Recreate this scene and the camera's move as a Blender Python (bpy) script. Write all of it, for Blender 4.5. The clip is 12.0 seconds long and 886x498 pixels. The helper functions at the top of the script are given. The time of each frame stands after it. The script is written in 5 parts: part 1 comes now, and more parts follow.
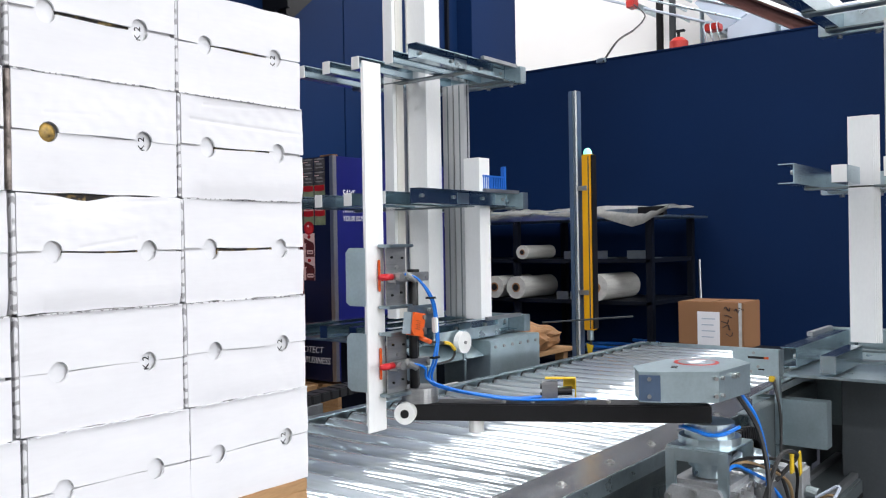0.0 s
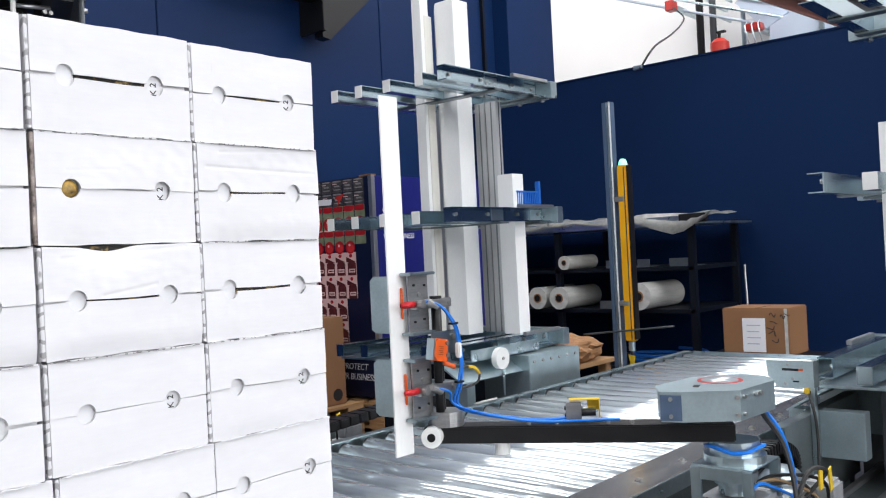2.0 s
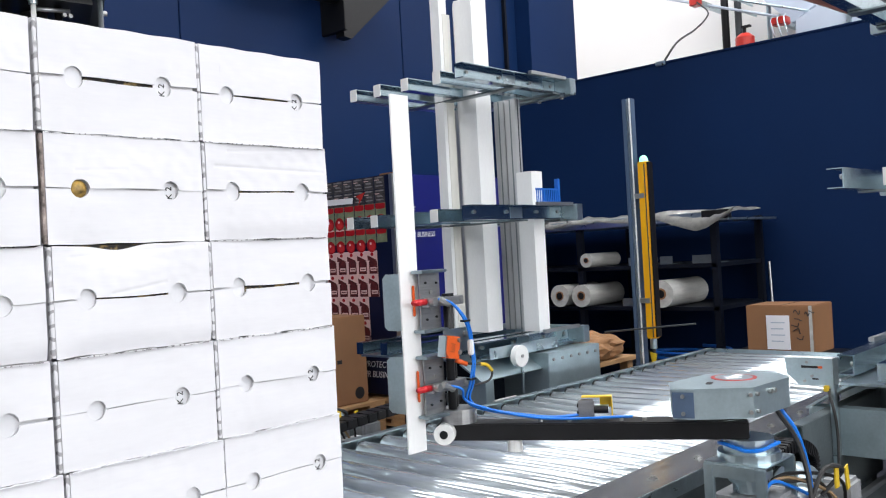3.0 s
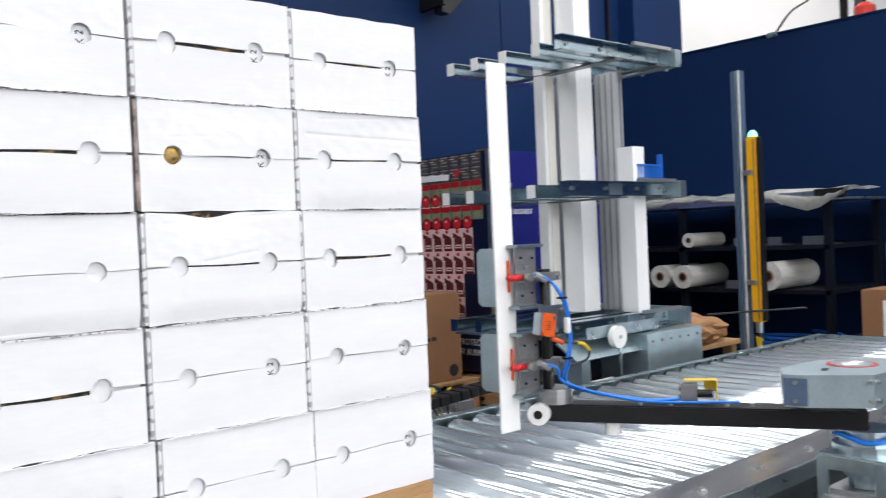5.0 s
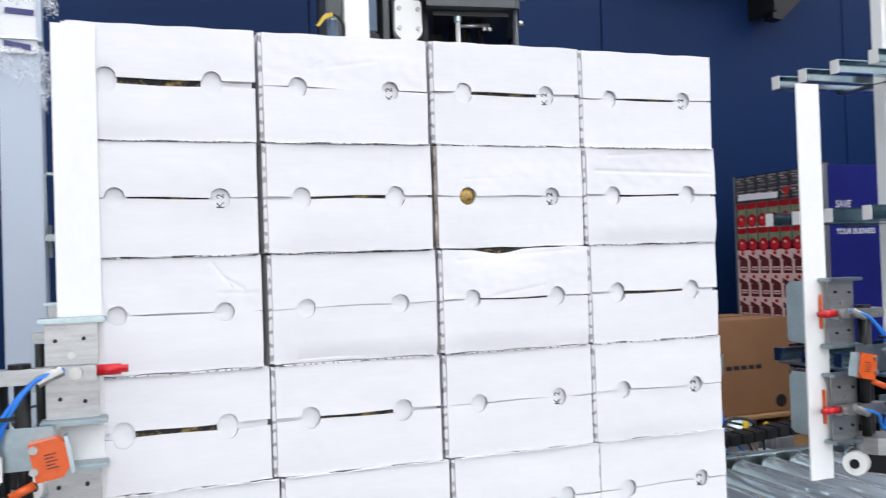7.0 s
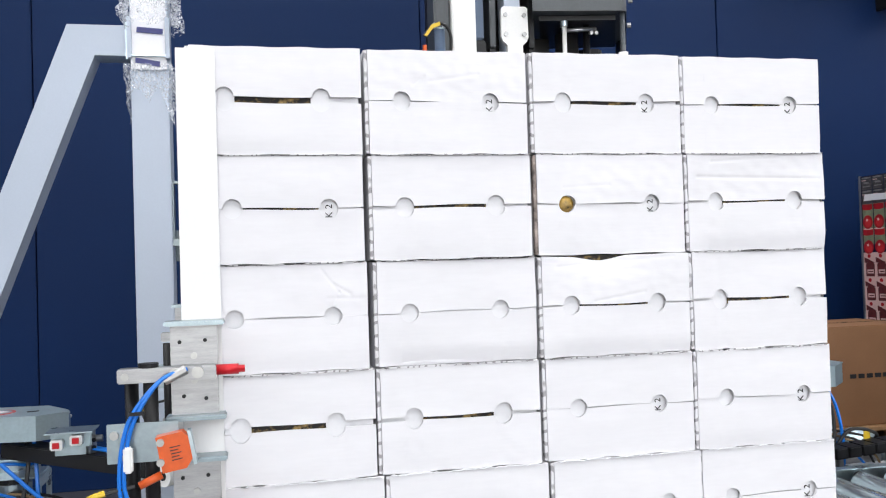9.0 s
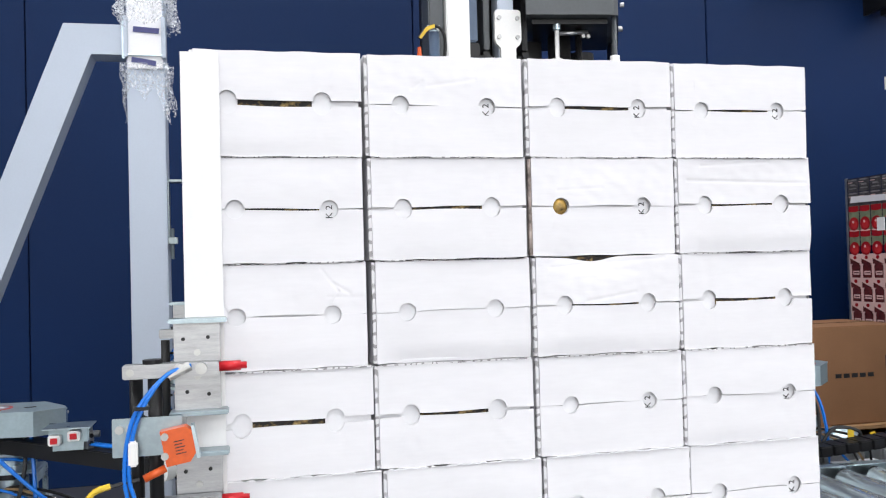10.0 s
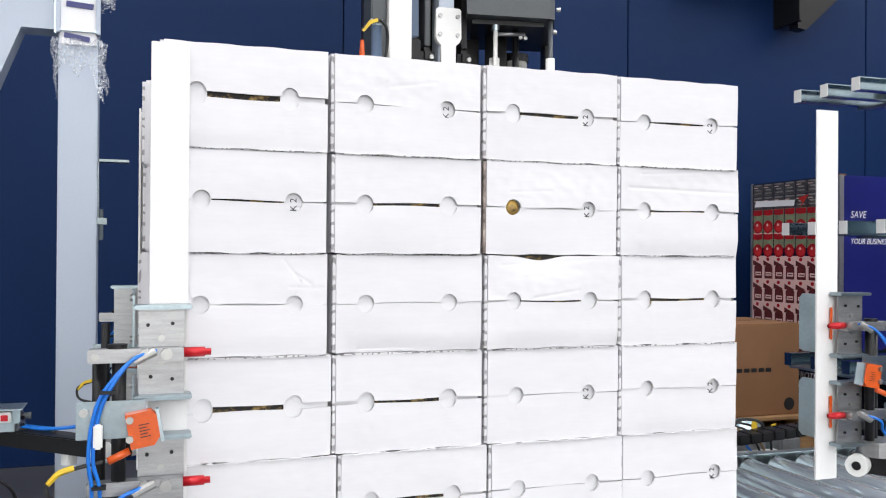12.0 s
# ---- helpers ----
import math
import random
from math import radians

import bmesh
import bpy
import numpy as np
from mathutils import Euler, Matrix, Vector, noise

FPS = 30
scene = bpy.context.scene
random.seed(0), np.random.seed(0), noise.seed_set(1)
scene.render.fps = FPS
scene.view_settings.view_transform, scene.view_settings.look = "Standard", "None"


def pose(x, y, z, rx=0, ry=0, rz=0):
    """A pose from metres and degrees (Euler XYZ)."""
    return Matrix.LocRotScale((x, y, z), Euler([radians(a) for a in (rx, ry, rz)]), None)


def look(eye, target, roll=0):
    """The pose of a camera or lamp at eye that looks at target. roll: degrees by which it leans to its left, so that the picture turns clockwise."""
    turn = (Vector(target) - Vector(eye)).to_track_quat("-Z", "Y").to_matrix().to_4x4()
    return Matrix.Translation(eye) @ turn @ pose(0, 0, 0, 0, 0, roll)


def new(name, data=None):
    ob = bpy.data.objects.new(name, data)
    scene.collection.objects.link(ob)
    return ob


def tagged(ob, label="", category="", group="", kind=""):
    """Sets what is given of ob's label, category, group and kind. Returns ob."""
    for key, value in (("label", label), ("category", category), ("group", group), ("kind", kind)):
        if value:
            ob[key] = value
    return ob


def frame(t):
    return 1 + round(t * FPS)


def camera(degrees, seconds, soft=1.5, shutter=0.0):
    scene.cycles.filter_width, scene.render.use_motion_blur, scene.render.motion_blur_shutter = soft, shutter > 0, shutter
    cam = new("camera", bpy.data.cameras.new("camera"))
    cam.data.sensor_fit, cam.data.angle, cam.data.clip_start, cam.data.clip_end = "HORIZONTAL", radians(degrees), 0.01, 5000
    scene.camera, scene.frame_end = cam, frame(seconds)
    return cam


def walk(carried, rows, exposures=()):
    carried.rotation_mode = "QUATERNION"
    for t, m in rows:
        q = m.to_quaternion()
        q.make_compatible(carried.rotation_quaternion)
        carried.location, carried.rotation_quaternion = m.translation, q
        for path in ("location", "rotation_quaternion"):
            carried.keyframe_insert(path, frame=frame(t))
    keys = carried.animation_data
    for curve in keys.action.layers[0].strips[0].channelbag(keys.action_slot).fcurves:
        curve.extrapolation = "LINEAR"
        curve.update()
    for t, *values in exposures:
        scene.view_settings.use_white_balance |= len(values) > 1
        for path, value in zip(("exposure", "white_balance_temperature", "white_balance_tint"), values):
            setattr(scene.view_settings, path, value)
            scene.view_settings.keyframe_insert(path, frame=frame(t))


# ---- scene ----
cam = camera(53.7, 12.0, soft=1.1, shutter=0.5)
PATH = [
    (0, (-0.027, -1.314, 1.216), (1.551, -0.086, 1.205), -1.0),
    (0.5, (-0.031, -1.348, 1.231), (1.524, -0.09, 1.228), -2.0),
    (1, (-0.026, -1.367, 1.245), (1.513, -0.088, 1.248), -2.4),
    (1.5, (-0.019, -1.388, 1.258), (1.503, -0.091, 1.265), -2.7),
    (2, (-0.013, -1.408, 1.262), (1.49, -0.09, 1.273), -2.9),
    (2.5, (-0.003, -1.441, 1.261), (1.476, -0.096, 1.275), -3.1),
    (4.5, (0.043, -1.414, 1.246), (1.429, 0.028, 1.228), -2.7),
    (5, (0.056, -1.395, 1.244), (1.359, 0.122, 1.218), -2.5),
    (5.5, (0.07, -1.413, 1.252), (1.212, 0.229, 1.227), -2.5),
    (6, (0.081, -1.437, 1.259), (1.04, 0.318, 1.252), -2.5),
    (6.5, (0.092, -1.453, 1.272), (0.893, 0.379, 1.282), -2.2),
    (7, (0.1, -1.474, 1.28), (0.765, 0.412, 1.314), -1.9),
    (7.5, (0.119, -1.49, 1.282), (0.652, 0.437, 1.34), -1.8),
    (9.5, (0.101, -1.539, 1.292), (0.516, 0.417, 1.332), -1.8),
    (10, (0.088, -1.559, 1.293), (0.529, 0.391, 1.333), -1.5),
    (10.5, (0.068, -1.568, 1.296), (0.554, 0.371, 1.334), -1.0),
    (11, (0.026, -1.575, 1.3), (0.585, 0.345, 1.329), -0.3),
    (11.5, (0.0, -1.588, 1.303), (0.611, 0.316, 1.323), 0.0),
    (12, (-0.017, -1.605, 1.309), (0.622, 0.291, 1.318), 0.4),
]
EXPOSURES = [
    (0, 0.1, 6500, 10), (4.5, 0.1, 6500, 10), (5, 0.12, 6550, 10), (5.5, 0.04, 6400, 10), (6, -0.01, 6300, 10), (6.5, 0.03, 6400, 10),
    (7, 0.03, 6350, 10), (7.5, 0.07, 6500, 10), (9.5, 0.08, 6550, 10), (12, 0.07, 6650, 10),
]
walk(cam, [(t, look(eye, target, roll)) for t, eye, target, roll in PATH], EXPOSURES)

# ---- light ----
world = bpy.data.worlds.new("hall_daylight")
scene.world = world
world.use_nodes = True
wt = world.node_tree
sky = wt.nodes.new("ShaderNodeTexSky")
sky.sky_type, sky.sun_disc = "NISHITA", False
sky.sun_elevation, sky.sun_rotation = radians(40), radians(200)
wt.links.new(sky.outputs[0], wt.nodes["Background"].inputs[0])
wt.nodes["Background"].inputs[1].default_value = 0.1


def area_lamp(name, loc, target, sx, sy, watts, col):
    data = bpy.data.lights.new(name, "AREA")
    data.shape, data.size, data.size_y, data.energy, data.color = "RECTANGLE", sx, sy, watts, col
    ob = new(name, data)
    ob.matrix_world = look(loc, target)
    return ob


# ceiling strip lights of the hall, and an added fill lamp unseen behind the camera
# strip at x 9.6 is an addition that lifts the white east wall
for lx, lw in ((-6.0, 300), (-2.6, 330), (0.8, 360), (4.2, 360), (7.4, 380), (9.6, 430)):
    area_lamp("hall_strip_light", (lx, 0.0, 6.85), (lx, 0.0, 0), 0.45, 16.0, lw, (0.965, 0.972, 1.0))
# added lamp, no known source: brightens the carton fronts
area_lamp("front_fill_light", (1.0, -8.7, 3.0), (1.0, 0, 1.6), 7.0, 5.0, 390, (0.94, 0.96, 1.0))

# ---- materials ----


def mat(name, col, rough=0.5, metal=0.0, var=0.12, scale=6.0, bump=0.05, fine=120.0, stretch=(1, 1, 1), per_object=0.0, trans=0.0, stain=None, spec=0.5):
    """A surface with broad unevenness, fine grain and relief."""
    m = bpy.data.materials.new(name)
    m.use_nodes = True
    nt, n = m.node_tree, m.node_tree.nodes
    bsdf = n["Principled BSDF"]
    tc = n.new("ShaderNodeTexCoord")
    mp = n.new("ShaderNodeMapping")
    mp.inputs["Scale"].default_value = stretch
    nt.links.new(tc.outputs["Object"], mp.inputs[0])
    big = n.new("ShaderNodeTexNoise")
    big.inputs["Scale"].default_value, big.inputs["Detail"].default_value = scale, 4
    small = n.new("ShaderNodeTexNoise")
    small.inputs["Scale"].default_value, small.inputs["Detail"].default_value = fine, 3
    nt.links.new(mp.outputs[0], big.inputs[0])
    nt.links.new(mp.outputs[0], small.inputs[0])
    mixn = n.new("ShaderNodeMath")
    mixn.operation = "MULTIPLY_ADD"
    mixn.inputs[1].default_value = 0.35
    nt.links.new(small.outputs[0], mixn.inputs[0])
    half = n.new("ShaderNodeMath")
    half.operation = "MULTIPLY"
    half.inputs[1].default_value = 0.65
    nt.links.new(big.outputs[0], half.inputs[0])
    nt.links.new(half.outputs[0], mixn.inputs[2])
    fac = mixn.outputs[0]
    if per_object:
        info = n.new("ShaderNodeObjectInfo")
        add = n.new("ShaderNodeMath")
        add.operation = "MULTIPLY_ADD"
        add.inputs[1].default_value = per_object
        nt.links.new(info.outputs["Random"], add.inputs[0])
        nt.links.new(fac, add.inputs[2])
        fac = add.outputs[0]
    ramp = n.new("ShaderNodeValToRGB")
    ramp.color_ramp.elements[0].position, ramp.color_ramp.elements[1].position = 0.3, 0.7 + per_object
    ramp.color_ramp.elements[0].color = (*[c * (1 - var) for c in (stain or col)], 1)
    ramp.color_ramp.elements[1].color = (*[min(1, c * (1 + var * 0.6)) for c in col], 1)
    nt.links.new(fac, ramp.inputs[0])
    nt.links.new(ramp.outputs[0], bsdf.inputs["Base Color"])
    rr = n.new("ShaderNodeMapRange")
    rr.inputs["To Min"].default_value, rr.inputs["To Max"].default_value = rough * 0.9, min(1, rough * 1.12)
    nt.links.new(big.outputs[0], rr.inputs[0])
    nt.links.new(rr.outputs[0], bsdf.inputs["Roughness"])
    bsdf.inputs["Metallic"].default_value = metal
    bsdf.inputs["Transmission Weight"].default_value = trans
    bsdf.inputs["Specular IOR Level"].default_value = spec
    if bump:
        b = n.new("ShaderNodeBump")
        b.inputs["Strength"].default_value, b.inputs["Distance"].default_value = bump, 0.004
        nt.links.new(fac, b.inputs["Height"])
        nt.links.new(b.outputs[0], bsdf.inputs["Normal"])
    return m


def fluted(name, col, dark, pitch, way="Z"):
    """Cut edge of corrugated board: short dark flutes along one axis."""
    m = mat(name, col, 0.8, var=0.15, scale=30)
    nt, n = m.node_tree, m.node_tree.nodes
    wv = n.new("ShaderNodeTexWave")
    wv.bands_direction = way
    wv.inputs["Scale"].default_value, wv.inputs["Distortion"].default_value = 0.314 / pitch, 14.0
    tc = n.new("ShaderNodeTexCoord")
    nt.links.new(tc.outputs["Object"], wv.inputs[0])
    rp = n.new("ShaderNodeValToRGB")
    rp.color_ramp.elements[0].position, rp.color_ramp.elements[1].position = 0.12, 0.32
    rp.color_ramp.elements[0].color, rp.color_ramp.elements[1].color = (*dark, 1), (*col, 1)
    nt.links.new(wv.outputs["Fac"], rp.inputs[0])
    nt.links.new(rp.outputs[0], n["Principled BSDF"].inputs["Base Color"])
    return m


M_CARTON = mat("white_board", (0.76, 0.755, 0.775), 0.6, var=0.06, scale=5, bump=0.14, fine=30, per_object=0.12, stretch=(0.8, 1, 4.5))
M_LINER = mat("white_liner", (0.8, 0.8, 0.82), 0.7, var=0.04, scale=14)
M_FLUTE = fluted("board_cut_edge", (0.72, 0.715, 0.73), (0.34, 0.33, 0.34), 0.026)
M_FLUTEX = fluted("board_top_edge", (0.76, 0.755, 0.77), (0.34, 0.33, 0.34), 0.016, "X")
M_STAIN = mat("brown_stained_board", (0.5, 0.42, 0.38), 0.8, var=0.6, scale=22, stain=(0.03, 0.016, 0.01))
# near-black tone puts the shade of gaps into the colour; gold flecks are fruit
M_INSIDE = mat("shaded_gap_brown", (0.3, 0.2, 0.07), 0.7, var=0.3, scale=70, bump=0, stain=(0.006, 0.004, 0.003), fine=160)
ramp_ = next(q for q in M_INSIDE.node_tree.nodes if q.type == "VALTORGB").color_ramp
ramp_.elements[0].position, ramp_.elements[1].position = 0.49, 0.66
M_INK = mat("black_ink", (0.015, 0.015, 0.018), 0.5, var=0.2)
M_FRUIT = mat("brown_gold_skin", (0.6, 0.38, 0.09), 0.4, var=0.5, scale=75, stain=(0.04, 0.02, 0.01))
M_WOOD = mat("pallet_wood", (0.44, 0.26, 0.12), 0.7, var=0.3, scale=5, bump=0.3, fine=40, stretch=(1, 9, 9), per_object=0.2, stain=(0.36, 0.2, 0.09))
M_BROWN = mat("brown_card", (0.27, 0.132, 0.06), 0.7, var=0.14, scale=5, bump=0.1)
M_ROLLER = mat("zinc_roller", (0.76, 0.825, 0.86), 0.12, 0.62, var=0.18, scale=3, bump=0.0, fine=40, stretch=(30, 0.6, 30), per_object=0.35, stain=(0.62, 0.67, 0.7))
M_GALV = mat("galvanised_sheet", (0.49, 0.585, 0.625), 0.28, 0.92, var=0.2, scale=14, bump=0.02, fine=60)
M_RAIL = mat("dull_zinc_rail", (0.45, 0.57, 0.63), 0.2, 1.0, var=0.25, scale=9, bump=0.02, fine=60)
M_PLATE = mat("worn_cover_plate", (0.58, 0.6, 0.61), 0.22, 0.85, var=0.25, scale=7, bump=0.03, stretch=(0.6, 4, 4), stain=(0.45, 0.43, 0.41))
M_CAST = mat("cast_grey_alloy", (0.42, 0.43, 0.44), 0.45, 0.6, var=0.25, scale=25, bump=0.15, fine=160)
M_TAN = mat("tan_cable", (0.3, 0.2, 0.1), 0.5, var=0.2)
M_GALVD = mat("oiled_steel_sheet", (0.24, 0.28, 0.29), 0.35, 0.8, var=0.25, scale=7, bump=0.04)
M_ALU = mat("brushed_aluminium", (0.47, 0.48, 0.49), 0.36, 0.92, var=0.14, scale=20, bump=0.03, stretch=(1, 1, 14))
M_JAW = mat("milled_aluminium", (0.36, 0.365, 0.37), 0.38, 0.9, var=0.22, scale=16, bump=0.03, stretch=(1, 1, 8))
M_PLATED = mat("plated_steel", (0.3, 0.365, 0.395), 0.3, 0.9, var=0.2, scale=14, bump=0.02)
M_ANOD = mat("anodised_profile", (0.56, 0.57, 0.58), 0.4, 0.45, var=0.06, scale=3, bump=0.0, stretch=(6, 6, 0.4))
M_COVER = mat("zinc_cover_sheet", (0.43, 0.53, 0.565), 0.34, 0.75, var=0.16, scale=11, bump=0.02)
M_BOLT = mat("zinc_bolt", (0.42, 0.42, 0.41), 0.35, 0.9, var=0.15)
M_BLACK = mat("black_powder_coat", (0.007, 0.007, 0.008), 0.42, var=0.3, scale=20, spec=0.35)
M_RUBBER = mat("black_rubber", (0.02, 0.02, 0.02), 0.6, var=0.3)
M_DARK = mat("charcoal_paint", (0.06, 0.068, 0.075), 0.4, var=0.2)
M_NAVYP = mat("navy_machine_paint", (0.004, 0.006, 0.012), 0.5, var=0.25, spec=0.2)
M_STEELBLUE = mat("slate_blue_paint", (0.07, 0.11, 0.18), 0.38, var=0.15)
M_PALE = mat("pale_grey_paint", (0.46, 0.52, 0.61), 0.42, var=0.06, scale=3)
M_PROFILE = mat("white_corner_board", (0.82, 0.82, 0.81), 0.5, var=0.06, scale=4, stretch=(1, 1, 0.4))
M_CREAM = mat("cream_corner_board", (0.70, 0.68, 0.63), 0.6, var=0.12, scale=4, stretch=(6, 6, 0.3))
M_WHITEP = mat("white_plastic", (0.8, 0.8, 0.78), 0.35, var=0.05)
M_BLUEH = mat("blue_air_hose", (0.006, 0.17, 0.66), 0.35, var=0.15)
M_ORANGE = mat("orange_sensor_plastic", (0.66, 0.1, 0.014), 0.33, var=0.15, scale=30)
M_RED = mat("red_anodised", (0.55, 0.012, 0.02), 0.3, 0.2, var=0.15)
M_YELLOW = mat("yellow_paint", (0.85, 0.42, 0.005), 0.35, var=0.06)
M_TAG = mat("yellow_cable_tag", (0.68, 0.46, 0.02), 0.5, var=0.2)
M_FILM = mat("stretch_film", (0.6, 0.6, 0.57), 0.22, var=0.25, scale=9, trans=0.15, stretch=(0.4, 3, 3))
M_WRAP = mat("clear_bubble_wrap", (0.85, 0.88, 0.92), 0.15, var=0.1, scale=40, bump=0.6, trans=0.1)
nt_ = M_WRAP.node_tree
see = nt_.nodes.new("ShaderNodeBsdfTransparent")
mixw = nt_.nodes.new("ShaderNodeMixShader")
nz_ = nt_.nodes.new("ShaderNodeTexNoise")
nz_.inputs["Scale"].default_value, nz_.inputs["Detail"].default_value = 26, 5
rw = nt_.nodes.new("ShaderNodeMapRange")
rw.inputs["From Min"].default_value, rw.inputs["From Max"].default_value, rw.inputs["To Max"].default_value = 0.42, 0.7, 0.75
nt_.links.new(nz_.outputs[0], rw.inputs[0])
nt_.links.new(rw.outputs[0], mixw.inputs[0])
nt_.links.new(see.outputs[0], mixw.inputs[1])
nt_.links.new(nt_.nodes["Principled BSDF"].outputs[0], mixw.inputs[2])
nt_.links.new(mixw.outputs[0], nt_.nodes["Material Output"].inputs[0])
M_BLUEWALL = mat("navy_panel_paint", (0.0028, 0.0185, 0.075), 0.55, var=0.18, scale=0.7, bump=0.02, spec=0.15)
M_BLUEWALL2 = mat("dark_navy_partition_paint", (0.0028, 0.0155, 0.06), 0.6, var=0.25, scale=0.7, bump=0.02, spec=0.12)
M_WHITEWALL = mat("white_hall_wall", (0.82, 0.8, 0.78), 0.75, var=0.05, scale=0.8)
M_CEIL = mat("pale_hall_ceiling", (0.55, 0.56, 0.57), 0.8, var=0.2, scale=0.7)
M_FLOOR = mat("dark_screed_floor", (0.055, 0.055, 0.062), 0.3, var=0.3, scale=1.2, bump=0.05)
M_DISPLAY = mat("royal_blue_print", (0.012, 0.016, 0.16), 0.3, var=0.2, scale=3)
M_NAVYPRINT = mat("midnight_print", (0.006, 0.009, 0.035), 0.3, var=0.2, scale=3)
M_PMAROON = mat("maroon_print", (0.12, 0.02, 0.02), 0.4, var=0.6, scale=40)
M_PGREY = mat("dark_can_print", (0.075, 0.07, 0.07), 0.4, var=0.9, scale=30)
M_PSILVER = mat("silver_can_print", (0.26, 0.25, 0.25), 0.4, var=0.5, scale=40)
M_PGREEN = mat("green_print", (0.21, 0.25, 0.15), 0.4, var=0.4, scale=20)
M_PRED = mat("red_print", (0.42, 0.01, 0.015), 0.35, var=0.3, scale=20)
M_PRED2 = mat("bright_red_print", (0.6, 0.03, 0.03), 0.35, var=0.2, scale=20)
M_PPINK = mat("pink_print", (0.72, 0.5, 0.47), 0.4, var=0.1)
M_PYEL = mat("yellow_print", (0.8, 0.5, 0.03), 0.4, var=0.1)
M_LETTER = mat("white_print", (0.82, 0.82, 0.85), 0.4, var=0.04)
M_RUST = mat("red_brown_beam_paint", (0.16, 0.05, 0.035), 0.5, var=0.25)
M_EXT = mat("red_tank_paint", (0.5, 0.03, 0.02), 0.3, var=0.15)
M_BLUEF = mat("bright_blue_paint", (0.01, 0.12, 0.5), 0.4, var=0.1)
M_LED = bpy.data.materials.new("green_signal")
M_LED.use_nodes = True
M_LED.node_tree.nodes["Principled BSDF"].inputs["Base Color"].default_value = (0.4, 0.9, 0.7, 1)
M_LED.node_tree.nodes["Principled BSDF"].inputs["Emission Color"].default_value = (0.2, 1.0, 0.6, 1)
M_LED.node_tree.nodes["Principled BSDF"].inputs["Emission Strength"].default_value = 1.2

# ---- building helpers ----
BASE = {}


def root(name, loc, label="", category="", group=""):
    ob = new(name)
    ob.location = loc
    ob.empty_display_size = 0.05
    BASE[ob.name] = Vector(loc)
    return tagged(ob, label, category, group)


def part(name, bm, material, parent, label="", smooth=False):
    """Links a bmesh, given in world places, as one mesh under its thing or part."""
    base = BASE[parent.name]
    bmesh.ops.translate(bm, verts=bm.verts, vec=-base)
    me = bpy.data.meshes.new(name)
    bm.to_mesh(me)
    bm.free()
    for mt in material if isinstance(material, (list, tuple)) else [material]:
        me.materials.append(mt)
    if smooth:
        me.polygons.foreach_set("use_smooth", [True] * len(me.polygons))
    ob = new(name, me)
    ob.parent = parent
    BASE[ob.name] = base
    if label:
        ob["label"] = label
    return ob


def struct(name, bm, material, label=""):
    me = bpy.data.meshes.new(name)
    bm.to_mesh(me)
    bm.free()
    me.materials.append(material)
    ob = new(name, me)
    BASE[ob.name] = Vector((0, 0, 0))
    return tagged(ob, label, "", "", "structure")


def thing(name, bm, material, label, category, group="", loc=(0, 0, 0), smooth=False):
    """A thing that is one mesh itself, its origin at loc."""
    bmesh.ops.translate(bm, verts=bm.verts, vec=-Vector(loc))
    me = bpy.data.meshes.new(name)
    bm.to_mesh(me)
    bm.free()
    me.materials.append(material)
    if smooth:
        me.polygons.foreach_set("use_smooth", [True] * len(me.polygons))
    ob = new(name, me)
    ob.location = loc
    BASE[ob.name] = Vector(loc)
    return tagged(ob, label, category, group)


def box(x0, x1, y0, y1, z0, z1, bevel=0.0, bm=None, mi=0):
    own = bmesh.new()
    bmesh.ops.create_cube(own, size=1, matrix=Matrix.Translation(((x0 + x1) / 2, (y0 + y1) / 2, (z0 + z1) / 2)) @ Matrix.Diagonal((abs(x1 - x0), abs(y1 - y0), abs(z1 - z0), 1)))
    if bevel:
        bmesh.ops.bevel(own, geom=own.edges, offset=bevel, segments=2, affect="EDGES")
    return merge(bm, own, mi)


def merge(bm, own, mi=0):
    if mi:
        for fc in own.faces:
            fc.material_index = mi
    if bm is None:
        return own
    me = bpy.data.meshes.new("tmp")
    own.to_mesh(me)
    own.free()
    bm.from_mesh(me)
    bpy.data.meshes.remove(me)
    return bm


def cyl(p0, p1, r, seg=20, r2=None, bm=None, mi=0):
    own = bmesh.new()
    a, b = Vector(p0), Vector(p1)
    m = Matrix.Translation((a + b) / 2) @ (b - a).to_track_quat("Z", "Y").to_matrix().to_4x4()
    bmesh.ops.create_cone(own, cap_ends=True, segments=seg, radius1=r, radius2=r if r2 is None else r2, depth=(b - a).length, matrix=m)
    return merge(bm, own, mi)


def prism(outline, axis, a, b, bm=None, mi=0, m=None):
    """A flat outline pushed along an axis. Outline in the two other axes, in order."""
    own = bmesh.new()
    put = {"x": lambda u, v, w: (w, u, v), "y": lambda u, v, w: (u, w, v), "z": lambda u, v, w: (u, v, w)}[axis]
    lo = [own.verts.new(put(u, v, a)) for u, v in outline]
    hi = [own.verts.new(put(u, v, b)) for u, v in outline]
    own.faces.new(lo)
    own.faces.new(hi[::-1])
    for i in range(len(lo)):
        j = (i + 1) % len(lo)
        own.faces.new((lo[i], hi[i], hi[j], lo[j]))
    bmesh.ops.recalc_face_normals(own, faces=own.faces)
    if m is not None:
        bmesh.ops.transform(own, matrix=m, verts=own.verts)
    return merge(bm, own, mi)


